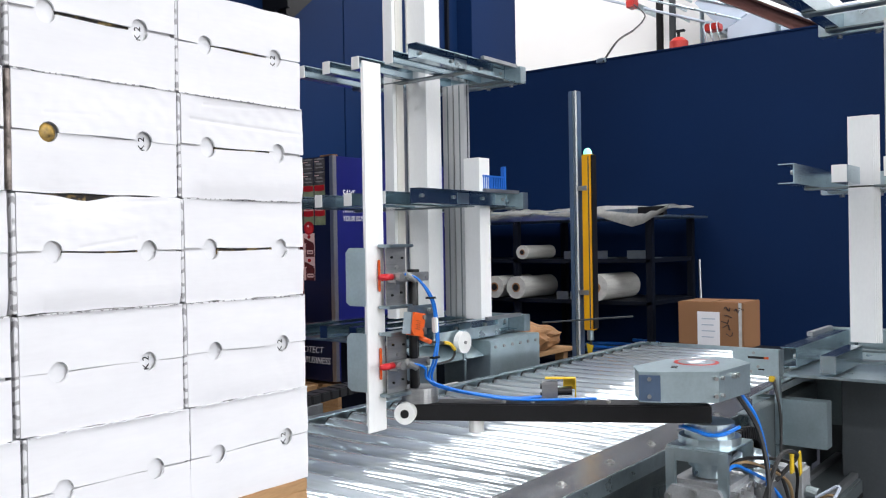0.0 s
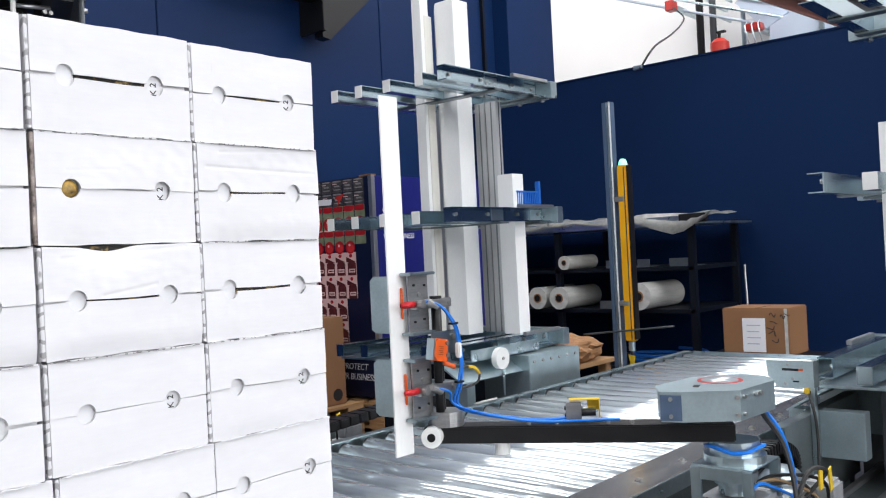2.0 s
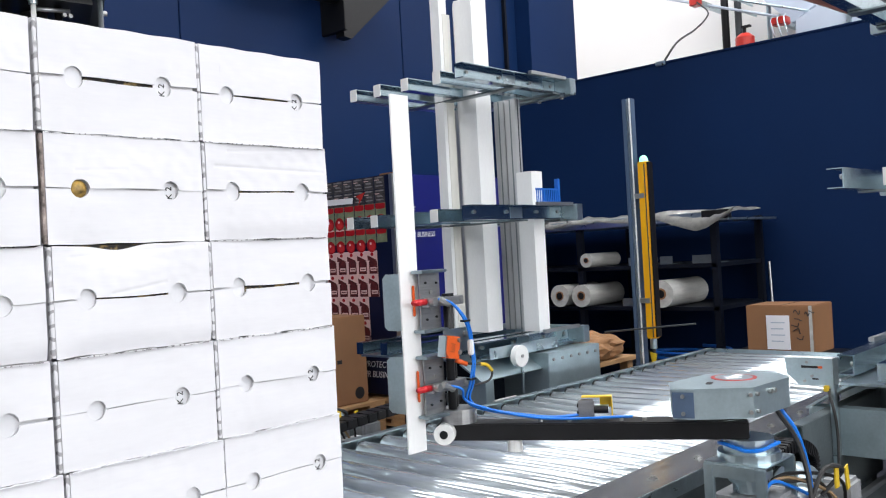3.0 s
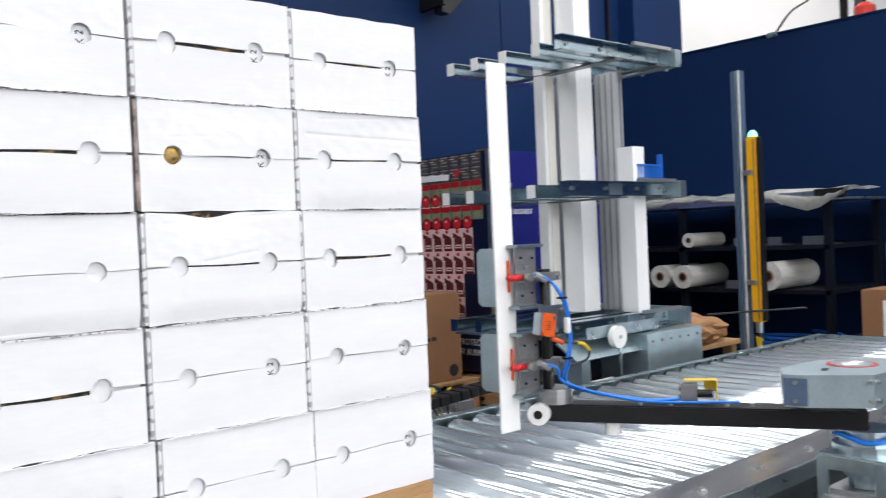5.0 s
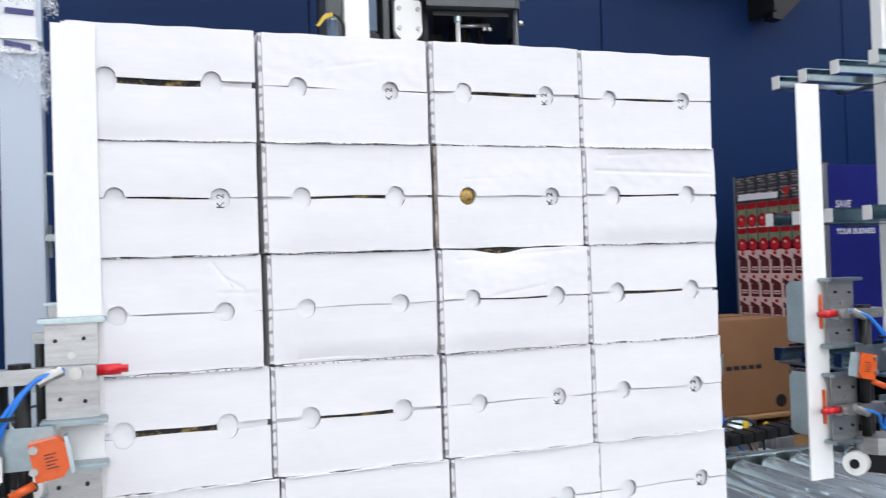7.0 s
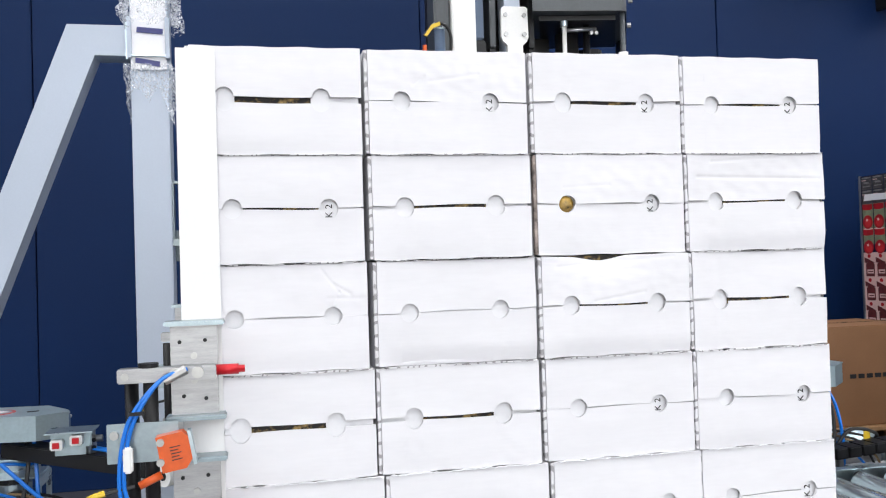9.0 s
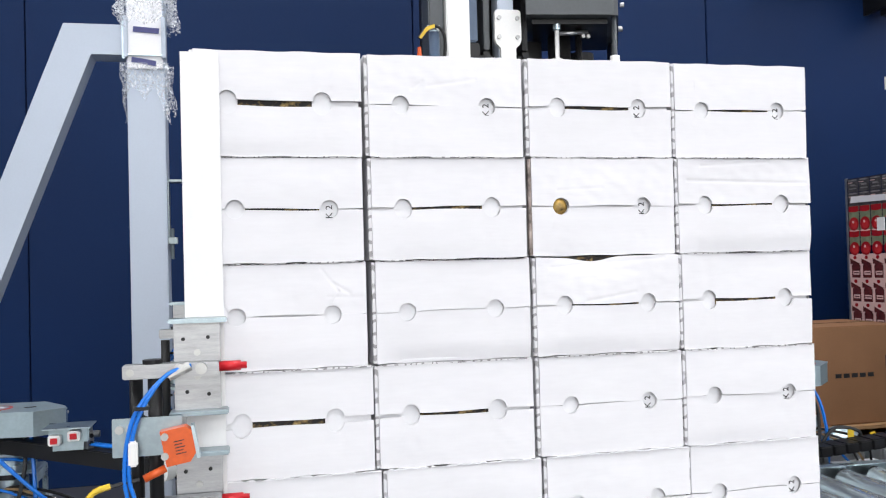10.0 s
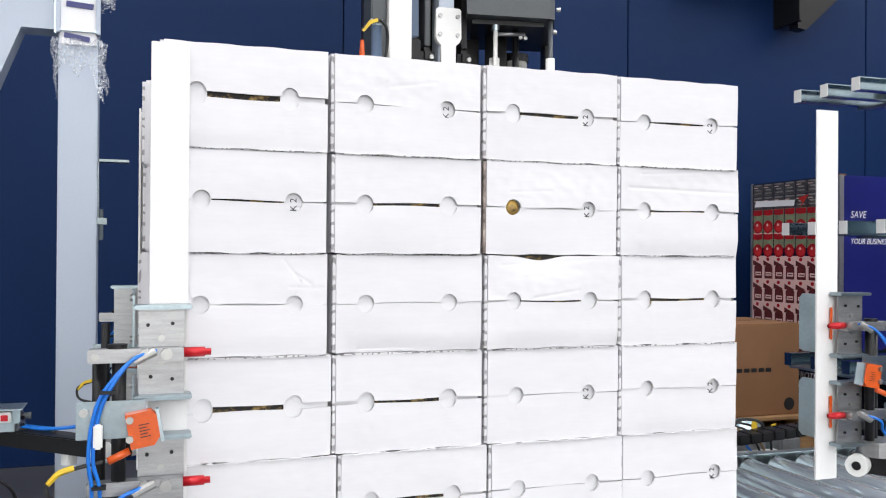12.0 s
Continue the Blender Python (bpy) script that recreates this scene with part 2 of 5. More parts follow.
def channel(y, z, w, h, t, x0, x1, opens="up", bm=None):
    """A U channel along x. y, z: the outer low corner."""
    if opens == "up":
        o = [(y, z), (y + w, z), (y + w, z + h), (y + w - t, z + h), (y + w - t, z + t), (y + t, z + t), (y + t, z + h), (y, z + h)]
    elif opens == "-y":
        o = [(y, z), (y + w, z), (y + w, z + h), (y, z + h), (y, z + h - t), (y + w - t, z + h - t), (y + w - t, z + t), (y, z + t)]
    else:
        o = [(y, z), (y + w, z), (y + w, z + t), (y + t, z + t), (y + t, z + h - t), (y + w, z + h - t), (y + w, z + h), (y, z + h)]
    return prism(o, "x", x0, x1, bm)


def smoothed(pts, n=8):
    """A smooth line through points (Catmull-Rom)."""
    p = [Vector(q) for q in pts]
    p = [p[0] * 2 - p[1]] + p + [p[-1] * 2 - p[-2]]
    out = []
    for i in range(1, len(p) - 2):
        for k in range(n):
            t = k / n
            out.append(0.5 * (2 * p[i] + (p[i + 1] - p[i - 1]) * t + (2 * p[i - 1] - 5 * p[i] + 4 * p[i + 1] - p[i + 2]) * t * t + (3 * p[i] - p[i - 1] - 3 * p[i + 1] + p[i + 2]) * t ** 3))
    return out + [p[-2]]


def hose(pts, r, seg=8, bm=None, n=8):
    own = bmesh.new()
    line = smoothed(pts, n)
    rings = []
    side = Vector((0.31, 0.87, 0.4)).normalized()
    for i, q in enumerate(line):
        d = (line[min(i + 1, len(line) - 1)] - line[max(i - 1, 0)]).normalized()
        a = (side - d * side.dot(d)).normalized()
        b = d.cross(a)
        rings.append([own.verts.new(q + a * math.cos(2 * math.pi * k / seg) * r + b * math.sin(2 * math.pi * k / seg) * r) for k in range(seg)])
    for s, e in zip(rings, rings[1:]):
        for k in range(seg):
            own.faces.new((s[k], s[(k + 1) % seg], e[(k + 1) % seg], e[k]))
    own.faces.new(rings[0][::-1])
    own.faces.new(rings[-1])
    return merge(bm, own)


def letters(body, size, m, material, parent, name="lettering", label=""):
    cu = bpy.data.curves.new(name, "FONT")
    cu.body, cu.size, cu.extrude, cu.resolution_u = body, size, 0.0006, 3
    tmp = bpy.data.objects.new("tmp_text", cu)
    me = bpy.data.meshes.new_from_object(tmp)
    bpy.data.objects.remove(tmp)
    me.transform(Matrix.Translation(-BASE[parent.name]) @ m)
    me.name = name
    me.materials.append(material)
    ob = new(name, me)
    ob.parent = parent
    BASE[ob.name] = BASE[parent.name]
    if label:
        ob["label"] = label
    return ob


def share(ob, loc):
    """Another piece on the same mesh, moved by loc."""
    c = ob.copy()
    scene.collection.objects.link(c)
    c.location = Vector(ob.location) + Vector(loc)
    BASE[c.name] = BASE[ob.name]
    return c


# ---- the hall ----
struct("floor", box(-9, 12, -9, 9, -0.15, 0), M_FLOOR, "dark grey sealed screed hall floor")
struct("ceiling", box(-9, 12, -9, 9, 7.0, 7.2), M_CEIL)
struct("wall_west", box(-9.2, -9, -9, 9, 0, 7), M_WHITEWALL)
struct("wall_east", box(11.5, 11.7, -9, 9, 0, 7), M_WHITEWALL)
struct("wall_north", box(-9.2, 11.7, 9, 9.2, 0, 7), M_WHITEWALL)
bm = box(-9.2, -3, -9.2, -9, 0, 7)
box(5, 11.7, -9.2, -9, 0, 7, bm=bm)
box(-3, 5, -9.2, -9, 5.6, 7, bm=bm)
struct("wall_south", bm, M_WHITEWALL)
# tall navy panel wall, in panels with open joints
joints = [-9.0, -5.2, -3.2, -1.2, 1.22, 3.4, 5.66, 7.0]
tall = struct("wall_navy_tall", box(-9, 7.6, 4.24, 4.32, 0, 6.6), M_BLUEWALL, "tall navy blue panel wall")
for a, b in zip(joints, joints[1:]):
    pn = part("panel", box(a + 0.004, b - 0.004, 4.2, 4.24, 0.0, 6.6, 0.004), M_BLUEWALL, tall)
part("panel", box(7.42, 8.26, 4.05, 4.32, 0.0, 6.6, 0.004), M_BLUEWALL, tall)
part("post_recess", box(7.004, 7.42, 4.25, 4.3, 0.0, 6.6), M_NAVYP, tall)
part("rib", box(7.2, 7.23, 4.2, 4.25, 0, 6.6), M_NAVYP, tall)
low = struct("wall_navy_low", box(6.70, 6.80, -7, 4.05, 0, 2.75), M_BLUEWALL2, "low dark navy partition wall")
part("coping", box(6.69, 6.81, -7, 4.05, 2.75, 2.765, 0.003), M_BLUEWALL2, low)
# wall bracket high on the navy wall
rb = root("wall_bracket", (4.56, 4.2, 3.05), "dark steel bracket fixed to the navy wall", "bracket")
part("arm", box(3.8, 4.72, 3.92, 4.06, 3.36, 3.56, 0.006), M_BLACK, rb)
part("plate", box(4.72, 4.76, 3.9, 4.2, 3.12, 3.6, 0.004), M_BLACK, rb)
part("foot", prism([(4.76, 3.08), (4.84, 3.07), (5.4, 3.56), (4.76, 3.56)], "y", 3.96, 4.06), M_BLACK, rb)
for k in range(5):
    part("rivet", cyl((4.79, 3.96, 3.15 + 0.07 * k), (4.79, 3.952, 3.15 + 0.07 * k), 0.012, 8), M_DARK, rb)

# service lines in front of the white hall wall, seen over the low partition
def service_pipe(p0, p1, r, material, label):
    t = root("service_pipe", p0, label, "pipe", "pipes on the hall wall")
    part("tube", cyl(p0, p1, r, 10), material, t, smooth=True)
    mid = (Vector(p0) + Vector(p1)) / 2
    part("clamp", box(mid.x - 0.02, mid.x + 0.4, mid.y - 0.012, mid.y + 0.012, mid.z - 0.012, mid.z + 0.012), M_GALV, t)


service_pipe((10.9, 4.9, 4.78), (10.9, 1.6, 3.5), 0.018, M_PALE, "grey conduit along the white wall")
service_pipe((10.8, 4.9, 4.9), (10.8, 1.6, 3.62), 0.015, M_GALV, "thin zinc conduit along the white wall")
service_pipe((10.85, 4.2, 4.75), (10.85, 2.2, 4.02), 0.018, M_GALV, "thin zinc conduit along the white wall")
service_pipe((11.0, 3.36, 2.0), (11.0, 3.36, 7), 0.045, M_DARK, "dark riser pipe on the white wall")
service_pipe((11.05, 3.56, 2.0), (11.05, 3.56, 7), 0.05, M_BLACK, "dark riser pipe on the white wall")
service_pipe((11.1, 3.0, 2.0), (11.1, 3.0, 7), 0.03, M_GALV, "thin riser pipe on the white wall")
ex = root("red_tank", (10.4, 3.03, 3.4), "red pressure tank hung on the hall wall", "tank")
part("shell", cyl((10.4, 3.03, 3.4), (10.4, 3.03, 3.68), 0.115, 24, bm=cyl((10.4, 3.03, 3.68), (10.4, 3.03, 3.73), 0.115, 24, 0.06)), M_EXT, ex, smooth=False)
part("valve", cyl((10.4, 3.03, 3.73), (10.4, 3.03, 3.82), 0.02, 10, bm=box(10.37, 10.43, 2.95, 3.06, 3.8, 3.825, 0.004)), M_BLACK, ex)
part("label_plate", box(10.28, 10.29, 2.95, 3.05, 3.46, 3.54), M_LETTER, ex, "white label")
part("hanger", box(10.4, 11.5, 3.0, 3.06, 3.5, 3.56), M_GALV, ex)
jb = root("junction_box", (10.6, 2.65, 3.8), "red junction box with a wire guard", "box")
part("case", box(10.5, 10.65, 2.56, 2.75, 3.78, 3.87, 0.01), M_EXT, jb)
for gy in (2.57, 2.65, 2.73):
    part("guard", hose([(10.52, gy, 3.89), (10.46, gy, 3.82), (10.48, gy - 0.03, 3.64), (10.6, gy, 3.6)], 0.008, 6), M_GALV, jb)
part("arm", box(10.6, 11.5, 2.62, 2.68, 3.8, 3.86), M_GALV, jb)
jb2 = root("junction_box", (10.6, 3.75, 4.3), "small red junction box on the conduit", "box")
part("case", box(10.55, 10.7, 3.7, 3.81, 4.27, 4.4, 0.01), M_EXT, jb2)
part("arm", box(10.75, 11.5, 3.72, 3.78, 4.3, 4.36), M_GALV, jb2)
cb = root("hanging_cable", (6.66, 2.1, 2.76), "black cable running up from the partition", "cable")
part("cable", hose([(6.68, 2.15, 2.74), (6.9, 2.12, 2.95), (8.0, 2.5, 3.3), (9.2, 2.95, 3.7), (10.0, 3.3, 4.0), (10.56, 3.7, 4.3)], 0.0095, 6), M_RUBBER, cb)
part("clip", box(6.68, 6.74, 2.13, 2.22, 2.735, 2.772, 0.006), M_GALV, cb, "zinc clip")
du = root("air_duct", (10.9, 1.6, 3.4), "white sheet metal air duct with a sloping hood", "duct")
part("hood", prism([(2.34, 4.0), (2.62, 3.84), (3.0, 4.25), (2.62, 4.5)], "x", 10.85, 11.4), M_PALE, du)
part("body", prism([(2.55, 3.2), (2.52, 3.83), (2.19, 3.98), (1.9, 3.87), (1.0, 3.87), (1.0, 3.2)], "x", 10.7, 11.4), M_PALE, du)
part("flange", box(10.65, 11.45, 1.88, 1.93, 3.15, 3.91, 0.005), M_GALV, du)


def girder(name_label, y0, z0, y1, z1, x, h, w_, material):
    g = root("roof_girder", (x, (y0 + y1) / 2, (z0 + z1) / 2), name_label, "girder", "roof girders")
    L_, a_ = math.hypot(y1 - y0, z1 - z0), math.atan2(z1 - z0, y1 - y0)
    o = [(-w_, 0), (w_, 0), (w_, 0.02), (0.01, 0.02), (0.01, h), (w_, h), (w_, h + 0.02), (-w_, h + 0.02), (-w_, h), (-0.01, h), (-0.01, 0.02), (-w_, 0.02)]
    bg = prism([(v, u) for u, v in [(q[1], q[0]) for q in o]], "y", 0, L_)
    bmesh.ops.transform(bg, matrix=Matrix.Translation((x, y0, z0)) @ Matrix.Rotation(a_, 4, "X"), verts=bg.verts)
    part("beam", bg, material, g)
    for t in (0.05, 0.35):
        yy, zz = y0 + (y1 - y0) * t, z0 + (z1 - z0) * t
        part("hanger", box(x - 0.03, x + 0.03, yy - 0.03, yy + 0.03, zz + h * 0.5, 7.0), M_DARK, g)


girder("red-brown painted steel roof girder", 3.6, 4.82, -0.4, 2.535, 9.5, 0.12, 0.09, M_RUST)
girder("dark steel roof girder", 3.6, 5.0, -0.4, 2.72, 9.35, 0.1, 0.06, M_DARK)

# ---- the roller conveyor ----
cv = root("roller_conveyor", (1.5, 0.42, 0), "zinc-plated steel roller conveyor under the pallet", "conveyor")
part("far_rail", channel(0.957, 0.5, 0.035, 0.109, 0.004, -2.2, 4.86, "-y"), M_GALV, cv, "galvanised side rail")
part("near_rail", channel(-0.135, 0.49, 0.03, 0.115, 0.004, -2.2, 4.86, "+y"), M_GALVD, cv)
part("cover_plate", box(-2.2, 4.8, -0.272, -0.128, 0.612, 0.618, 0.002), M_PLATE, cv, "flat galvanised cover plate")
part("plate_lip", box(-2.2, 4.8, -0.278, -0.272, 0.575, 0.619, 0.001), M_GALV, cv)
part("side_frame", channel(-0.268, 0.36, 0.05, 0.21, 0.006, -2.2, 4.8, "-y"), M_GALVD, cv, "dull steel side frame")
part("end_plate", box(4.862, 4.868, -0.13, 0.99, 0.5, 0.61), M_GALV, cv)
for lx in (-1.9, 0.2, 2.35, 4.6):
    for ly in (-0.24, 0.95):
        leg = part("leg", box(lx, lx + 0.07, ly, ly + 0.045, 0.012, 0.5, 0.004), M_GALVD, cv)
        part("foot", box(lx - 0.03, lx + 0.1, ly - 0.03, ly + 0.075, 0.0, 0.012, 0.002), M_GALVD, leg)
bolt0 = part("bolt", cyl((-1.8, -0.213, 0.618), (-1.8, -0.213, 0.625), 0.008, 6, bm=cyl((-1.8, -0.213, 0.618), (-1.8, -0.213, 0.6195), 0.0125, 12)), M_BOLT, cv)
for k in range(1, 25):
    share(bolt0, (0.2605 * k, 0, 0))
fb0 = part("bolt", cyl((-1.9, 0.9925, 0.57), (-1.9, 1.0, 0.57), 0.01, 6), M_BOLT, cv)
for k in range(1, 18):
    share(fb0, (0.37 * k, 0, 0))
X0 = -2.12
rl = cyl((X0, -0.115, 0.557), (X0, 0.945, 0.557), 0.0428, 28)
rol0 = part("roller", rl, M_ROLLER, cv, smooth=True)
cap0 = part("roller_bearing", cyl((X0, 0.945, 0.575), (X0, 0.957, 0.575), 0.026, 12), M_BLACK, cv, "black bearing cap")
for k in range(1, 60):
    if X0 + 0.117 * k < 4.82:
        share(rol0, (0.117 * k, 0, 0))
        share(cap0, (0.117 * k, 0, 0))

# ---- the pallet ----
PZ = 0.602
pl = root("pallet", (0.6, 0.4, PZ), "raw wooden euro pallet on the conveyor rollers", "pallet")
for i, (py, pw) in enumerate(((0.0, 0.145), (0.163, 0.1), (0.3275, 0.145), (0.537, 0.1), (0.655, 0.145))):
    part("deck_board", box(0.0, 1.2, py, py + pw, PZ + 0.122, PZ + 0.144, 0.002), M_WOOD, pl)
for sx in (0.0, 0.5275, 1.055):
    part("cross_board", box(sx, sx + 0.145, 0.0, 0.8, PZ + 0.1, PZ + 0.122, 0.002), M_WOOD, pl)
for by, bw in ((0.0, 0.1), (0.3275, 0.145), (0.7, 0.1)):
    part("runner", box(0.0, 1.2, by, by + bw, PZ, PZ + 0.022, 0.002), M_WOOD, pl)
    for sx in (0.0, 0.5275, 1.055):
        part("block", box(sx, sx + 0.145, by, by + bw, PZ + 0.022, PZ + 0.1, 0.003), M_WOOD, pl)

# ---- the cartons ----
P, Z0, BW = 0.187, 0.746, 0.3015
HR = 0.0158
SLITS = {(1, 1): 0.0105, (1, 3): 0.0065, (1, 4): 0.0035, (2, 1): 0.003, (2, 2): 0.0055, (2, 4): 0.004, (3, 3): 0.0032, (3, 4): 0.0052, (4, 1): 0.0095, (4, 2): 0.006, (5, 2): 0.006}
# how far the foot of a front is tucked in, and folds pressed into it: x, z of both ends and the depth
TUCK = {(3, 2): 0.0085, (3, 3): 0.007, (2, 4): 0.006, (3, 1): 0.004, (4, 4): 0.003, (1, 1): 0.003}
CREASE = {
    (3, 1): ((0.205, 0.08, 0.235, 0.04, 0.0022), (0.235, 0.04, 0.215, 0.0, 0.002), (0.225, 0.055, 0.255, 0.035, 0.0024), (0.215, 0.03, 0.29, 0.028, 0.0016), (0.02, 0.06, 0.045, 0.0, 0.0018)),
    (1, 2): ((0.11, 0.036, 0.2, 0.05, 0.0016), (0.08, 0.03, 0.1, 0.045, 0.002)),
    (2, 4): ((0.02, 0.046, 0.28, 0.04, 0.003), (0.05, 0.075, 0.2, 0.083, 0.0022)),
    (3, 3): ((0.1, 0.005, 0.2, 0.02, 0.002), (0.03, 0.07, 0.26, 0.085, 0.0018)),
    (2, 3): ((0.05, 0.03, 0.14, 0.034, 0.0014),),
}
MARKS = {(1, 2), (1, 3), (1, 4), (2, 1), (2, 3), (4, 3), (4, 4), (5, 4)}
rnd = random.Random(4)


def face_panel(w, z0, z1, slit_low, holes, tear, seed, tilt, tuck=0.0, folds=()):
    """Half of a carton front: a bowed board sheet with half-round finger holes on the slit edge."""
    rn = random.Random(seed)
    xs = {0.0, w}
    nx = 110 if folds else 40
    xs |= {w * i / nx for i in range(nx + 1)}
    for hx in holes:
        xs |= {hx + HR * math.cos(math.pi * i / 14) for i in range(15)}
    xs = sorted(xs)
    wav = [rn.uniform(-1, 1) for _ in range(4)]
    bmf = bmesh.new()
    rows = []
    nz = 34 if folds else 12
    for x in xs:
        lo, hi = z0, z1
        cut = 0.0
        for hx in holes:
            if abs(x - hx) < HR:
                cut = max(cut, math.sqrt(max(0, HR * HR - (x - hx) ** 2)))
        sag = tilt * (x / w - 0.5) + 0.0009 * math.sin(9 * x / w + wav[0] * 3)
        if slit_low:
            lo = z0 + cut + sag
            hi = z1 + 0.0007 * math.sin(70 * x + wav[1] * 9) - 0.0007 - tear * math.exp(-((x - w * 0.38) / 0.045) ** 2)
        else:
            hi = z1 - cut + sag
            lo = z0 + 0.0008 * math.sin(60 * x + wav[2] * 9)
        col = []
        for k in range(nz + 1):
            z = lo + (hi - lo) * k / nz
            u, v = x / w, (z - z0) / (z1 - z0)
            bow = 0.003 * math.sin(math.pi * u) * (1 - 0.6 * abs(v - 0.5)) * wav[3] + 0.0022 * noise.noise((x * 9 + seed, z * 14, seed * 0.7)) + 0.0005 * noise.noise((x * 45 + seed, z * 60, 3))
            if tuck:
                bow += tuck * max(0.0, (0.42 - v) / 0.42) ** 2 * min(1.0, u * 7)
            for ax, az, bx, bz, dep in folds:
                ex, ez = bx - ax, bz - az
                q = max(0.0, min(1.0, ((x - ax) * ex + (z - z0 - az) * ez) / (ex * ex + ez * ez)))
                dd = math.hypot(x - ax - ex * q, z - z0 - az - ez * q)
                bow += 0.45 * dep * math.exp(-(dd / 0.0024) ** 2)
            if tear and slit_low:
                bow += 0.012 * math.exp(-((x - w * 0.38) / 0.06) ** 2) * v ** 3
            col.append(bmf.verts.new((x, bow, z)))
        rows.append(col)
    for a, b in zip(rows, rows[1:]):
        for k in range(nz):
            bmf.faces.new((a[k], b[k], b[k + 1], a[k + 1]))
    edge = [e for e in bmf.edges if e.is_boundary]
    for e in edge:
        e.smooth = False
    ret = bmesh.ops.extrude_edge_only(bmf, edges=edge)
    bmesh.ops.translate(bmf, verts=[g for g in ret["geom"] if isinstance(g, bmesh.types.BMVert)], vec=(0, 0.004, 0))
    bmesh.ops.recalc_face_normals(bmf, faces=bmf.faces)
    return bmf


def moved(bmx, x, y, z):
    bmesh.ops.translate(bmx, verts=bmx.verts, vec=(x, y, z))
    return bmx


ROWSHIFT = {1: 0.0, 2: 0.004, 3: 0.007, 4: 0.008, 5: 0.019}
for r in range(1, 6):
    for c in range(1, 5):
        zb = Z0 + P * (5 - r)
        xb = BW * (c - 1) + ROWSHIFT[r] * (1 if c < 4 else 0.6) + rnd.uniform(-0.0015, 0.0015) - 0.002
        yb = rnd.uniform(-0.003, 0.003)
        w = BW - 0.002 - (0.008 if c == 4 and r > 2 else 0) - (0.0055 if c == 1 and r in (2, 3) else 0)
        zt = zb + P - 0.0012
        tilt = rnd.uniform(-0.004, 0.004)
        extra = ""
        if (r, c) == (3, 3):
            extra = " with a torn top edge"
        if (r, c) == (2, 3):
            extra = " with brown fruit in a hole"
        ct = root("fruit_carton", (xb + w / 2, yb + 0.2, zb), "white board carton stacked on pallet" + extra, "carton", "cartons on the pallet")
        body = box(xb + 0.003, xb + w, yb + 0.008, yb + 0.395, zb, zt)
        for fc in [q for q in body.faces if q.normal.y < -0.9]:
            bmesh.ops.delete(body, geom=[fc], context="FACES_ONLY")
        part("body", body, M_CARTON, ct)
        ins = box(xb + 0.01, xb + w - 0.004, yb + 0.0095, yb + 0.0125, zb + 0.004, zt - 0.012)
        part("liner", ins, M_LINER, ct, "white inner board")
        zs = zb + P * 0.5
        # open slits get a dark strip before the liner, its colour holding the inside's shade
        holes = (0.068 + rnd.uniform(-0.003, 0.003), 0.232 + rnd.uniform(-0.003, 0.003))
        gap = SLITS.get((r, c), 0.0) or rnd.choice((0.0012, 0.0018, 0.0022))
        tear = 0.009 if (r, c) == (3, 3) else 0.0
        up = face_panel(w - 0.0095, zs + gap * 0.5, zt, True, [h - 0.0095 for h in holes], tear, r * 10 + c, tilt, 0.0, CREASE.get((r, c), ()))
        part("upper_flap", moved(up, xb + 0.0095, yb, 0), M_CARTON, ct, smooth=True)
        dn = face_panel(w - 0.0095, zb, zs - gap * 0.5, False, [h - 0.0095 for h in holes], 0, r * 10 + c + 50, tilt, TUCK.get((r, c), 0.0015))
        part("lower_flap", moved(dn, xb + 0.0095, yb + (0.0012 if rnd.random() < 0.5 else -0.0008), 0), M_CARTON, ct, smooth=True)
        part("cut_edge", box(xb + 0.0028, xb + 0.0088, yb + 0.0008, yb + 0.012, zb + 0.002, zt - 0.002, 0.001), M_STAIN if (r, c) == (2, 3) else M_FLUTE, ct, "fluted cut edge of the board")
        if r > 1 and (r, c) != (3, 3):
            # frayed, serrated top edge where the flutes show
            fh, rf = (0.0014 if r < 4 else 0.002), random.Random(r * 7 + c)
            nf = 46
            lo_ = [(xb + 0.012 + (w - 0.014) * k / nf, zt - fh * rf.uniform(0.55, 1.1)) for k in range(nf + 1)]
            hi_ = [(xb + 0.012 + (w - 0.014) * k / nf, zt + rf.choice((-0.0016, 0.0004, 0.0012))) for k in range(nf, -1, -1)]
            part("frayed_edge", prism(lo_ + hi_, "y", yb - (0.0022 if r < 4 else 0.0035), yb + 0.003), M_FLUTEX if r < 5 else M_LINER, ct, "white frayed board edge")
        if (r, c) in SLITS:
            part("gap_shade_strip", box(xb + holes[0] + HR * 1.1, xb + holes[1] - HR * 1.1, yb + 0.0072, yb + 0.009, zs - 0.009, zs + 0.009), M_INSIDE, ct, "dark strip for the shaded inside with fruit")
        # shade of the torn opening, done as a dark strip over the liner
        if tear:
            part("gap_shade_strip", box(xb + 0.04, xb + 0.2, yb + 0.0085, yb + 0.0115, zt - 0.016, zt - 0.001), M_INSIDE, ct, "dark strip for the shade under the torn edge")
        if (r, c) in MARKS:
            hm = Matrix.Translation((xb + holes[1] + 0.006, yb + 0.0092, zs - 0.017)) @ pose(0, 0, 0, 90, 0, 0) @ pose(0, 0, 0, 0, 0, 90)
            letters("K 2", 0.017, hm, M_INK, ct, "stamp", "black stamped characters")
        if (r, c) == (2, 3):
            fr = bmesh.new()
            bmesh.ops.create_uvsphere(fr, u_segments=20, v_segments=12, radius=1.0, matrix=Matrix.Translation((xb + holes[0], yb + 0.01, zs)) @ Matrix.Diagonal((0.0155, 0.009, 0.0155, 1)))
            part("fruit", fr, M_FRUIT, ct, "brown-gold fruit skin in the hole", smooth=True)
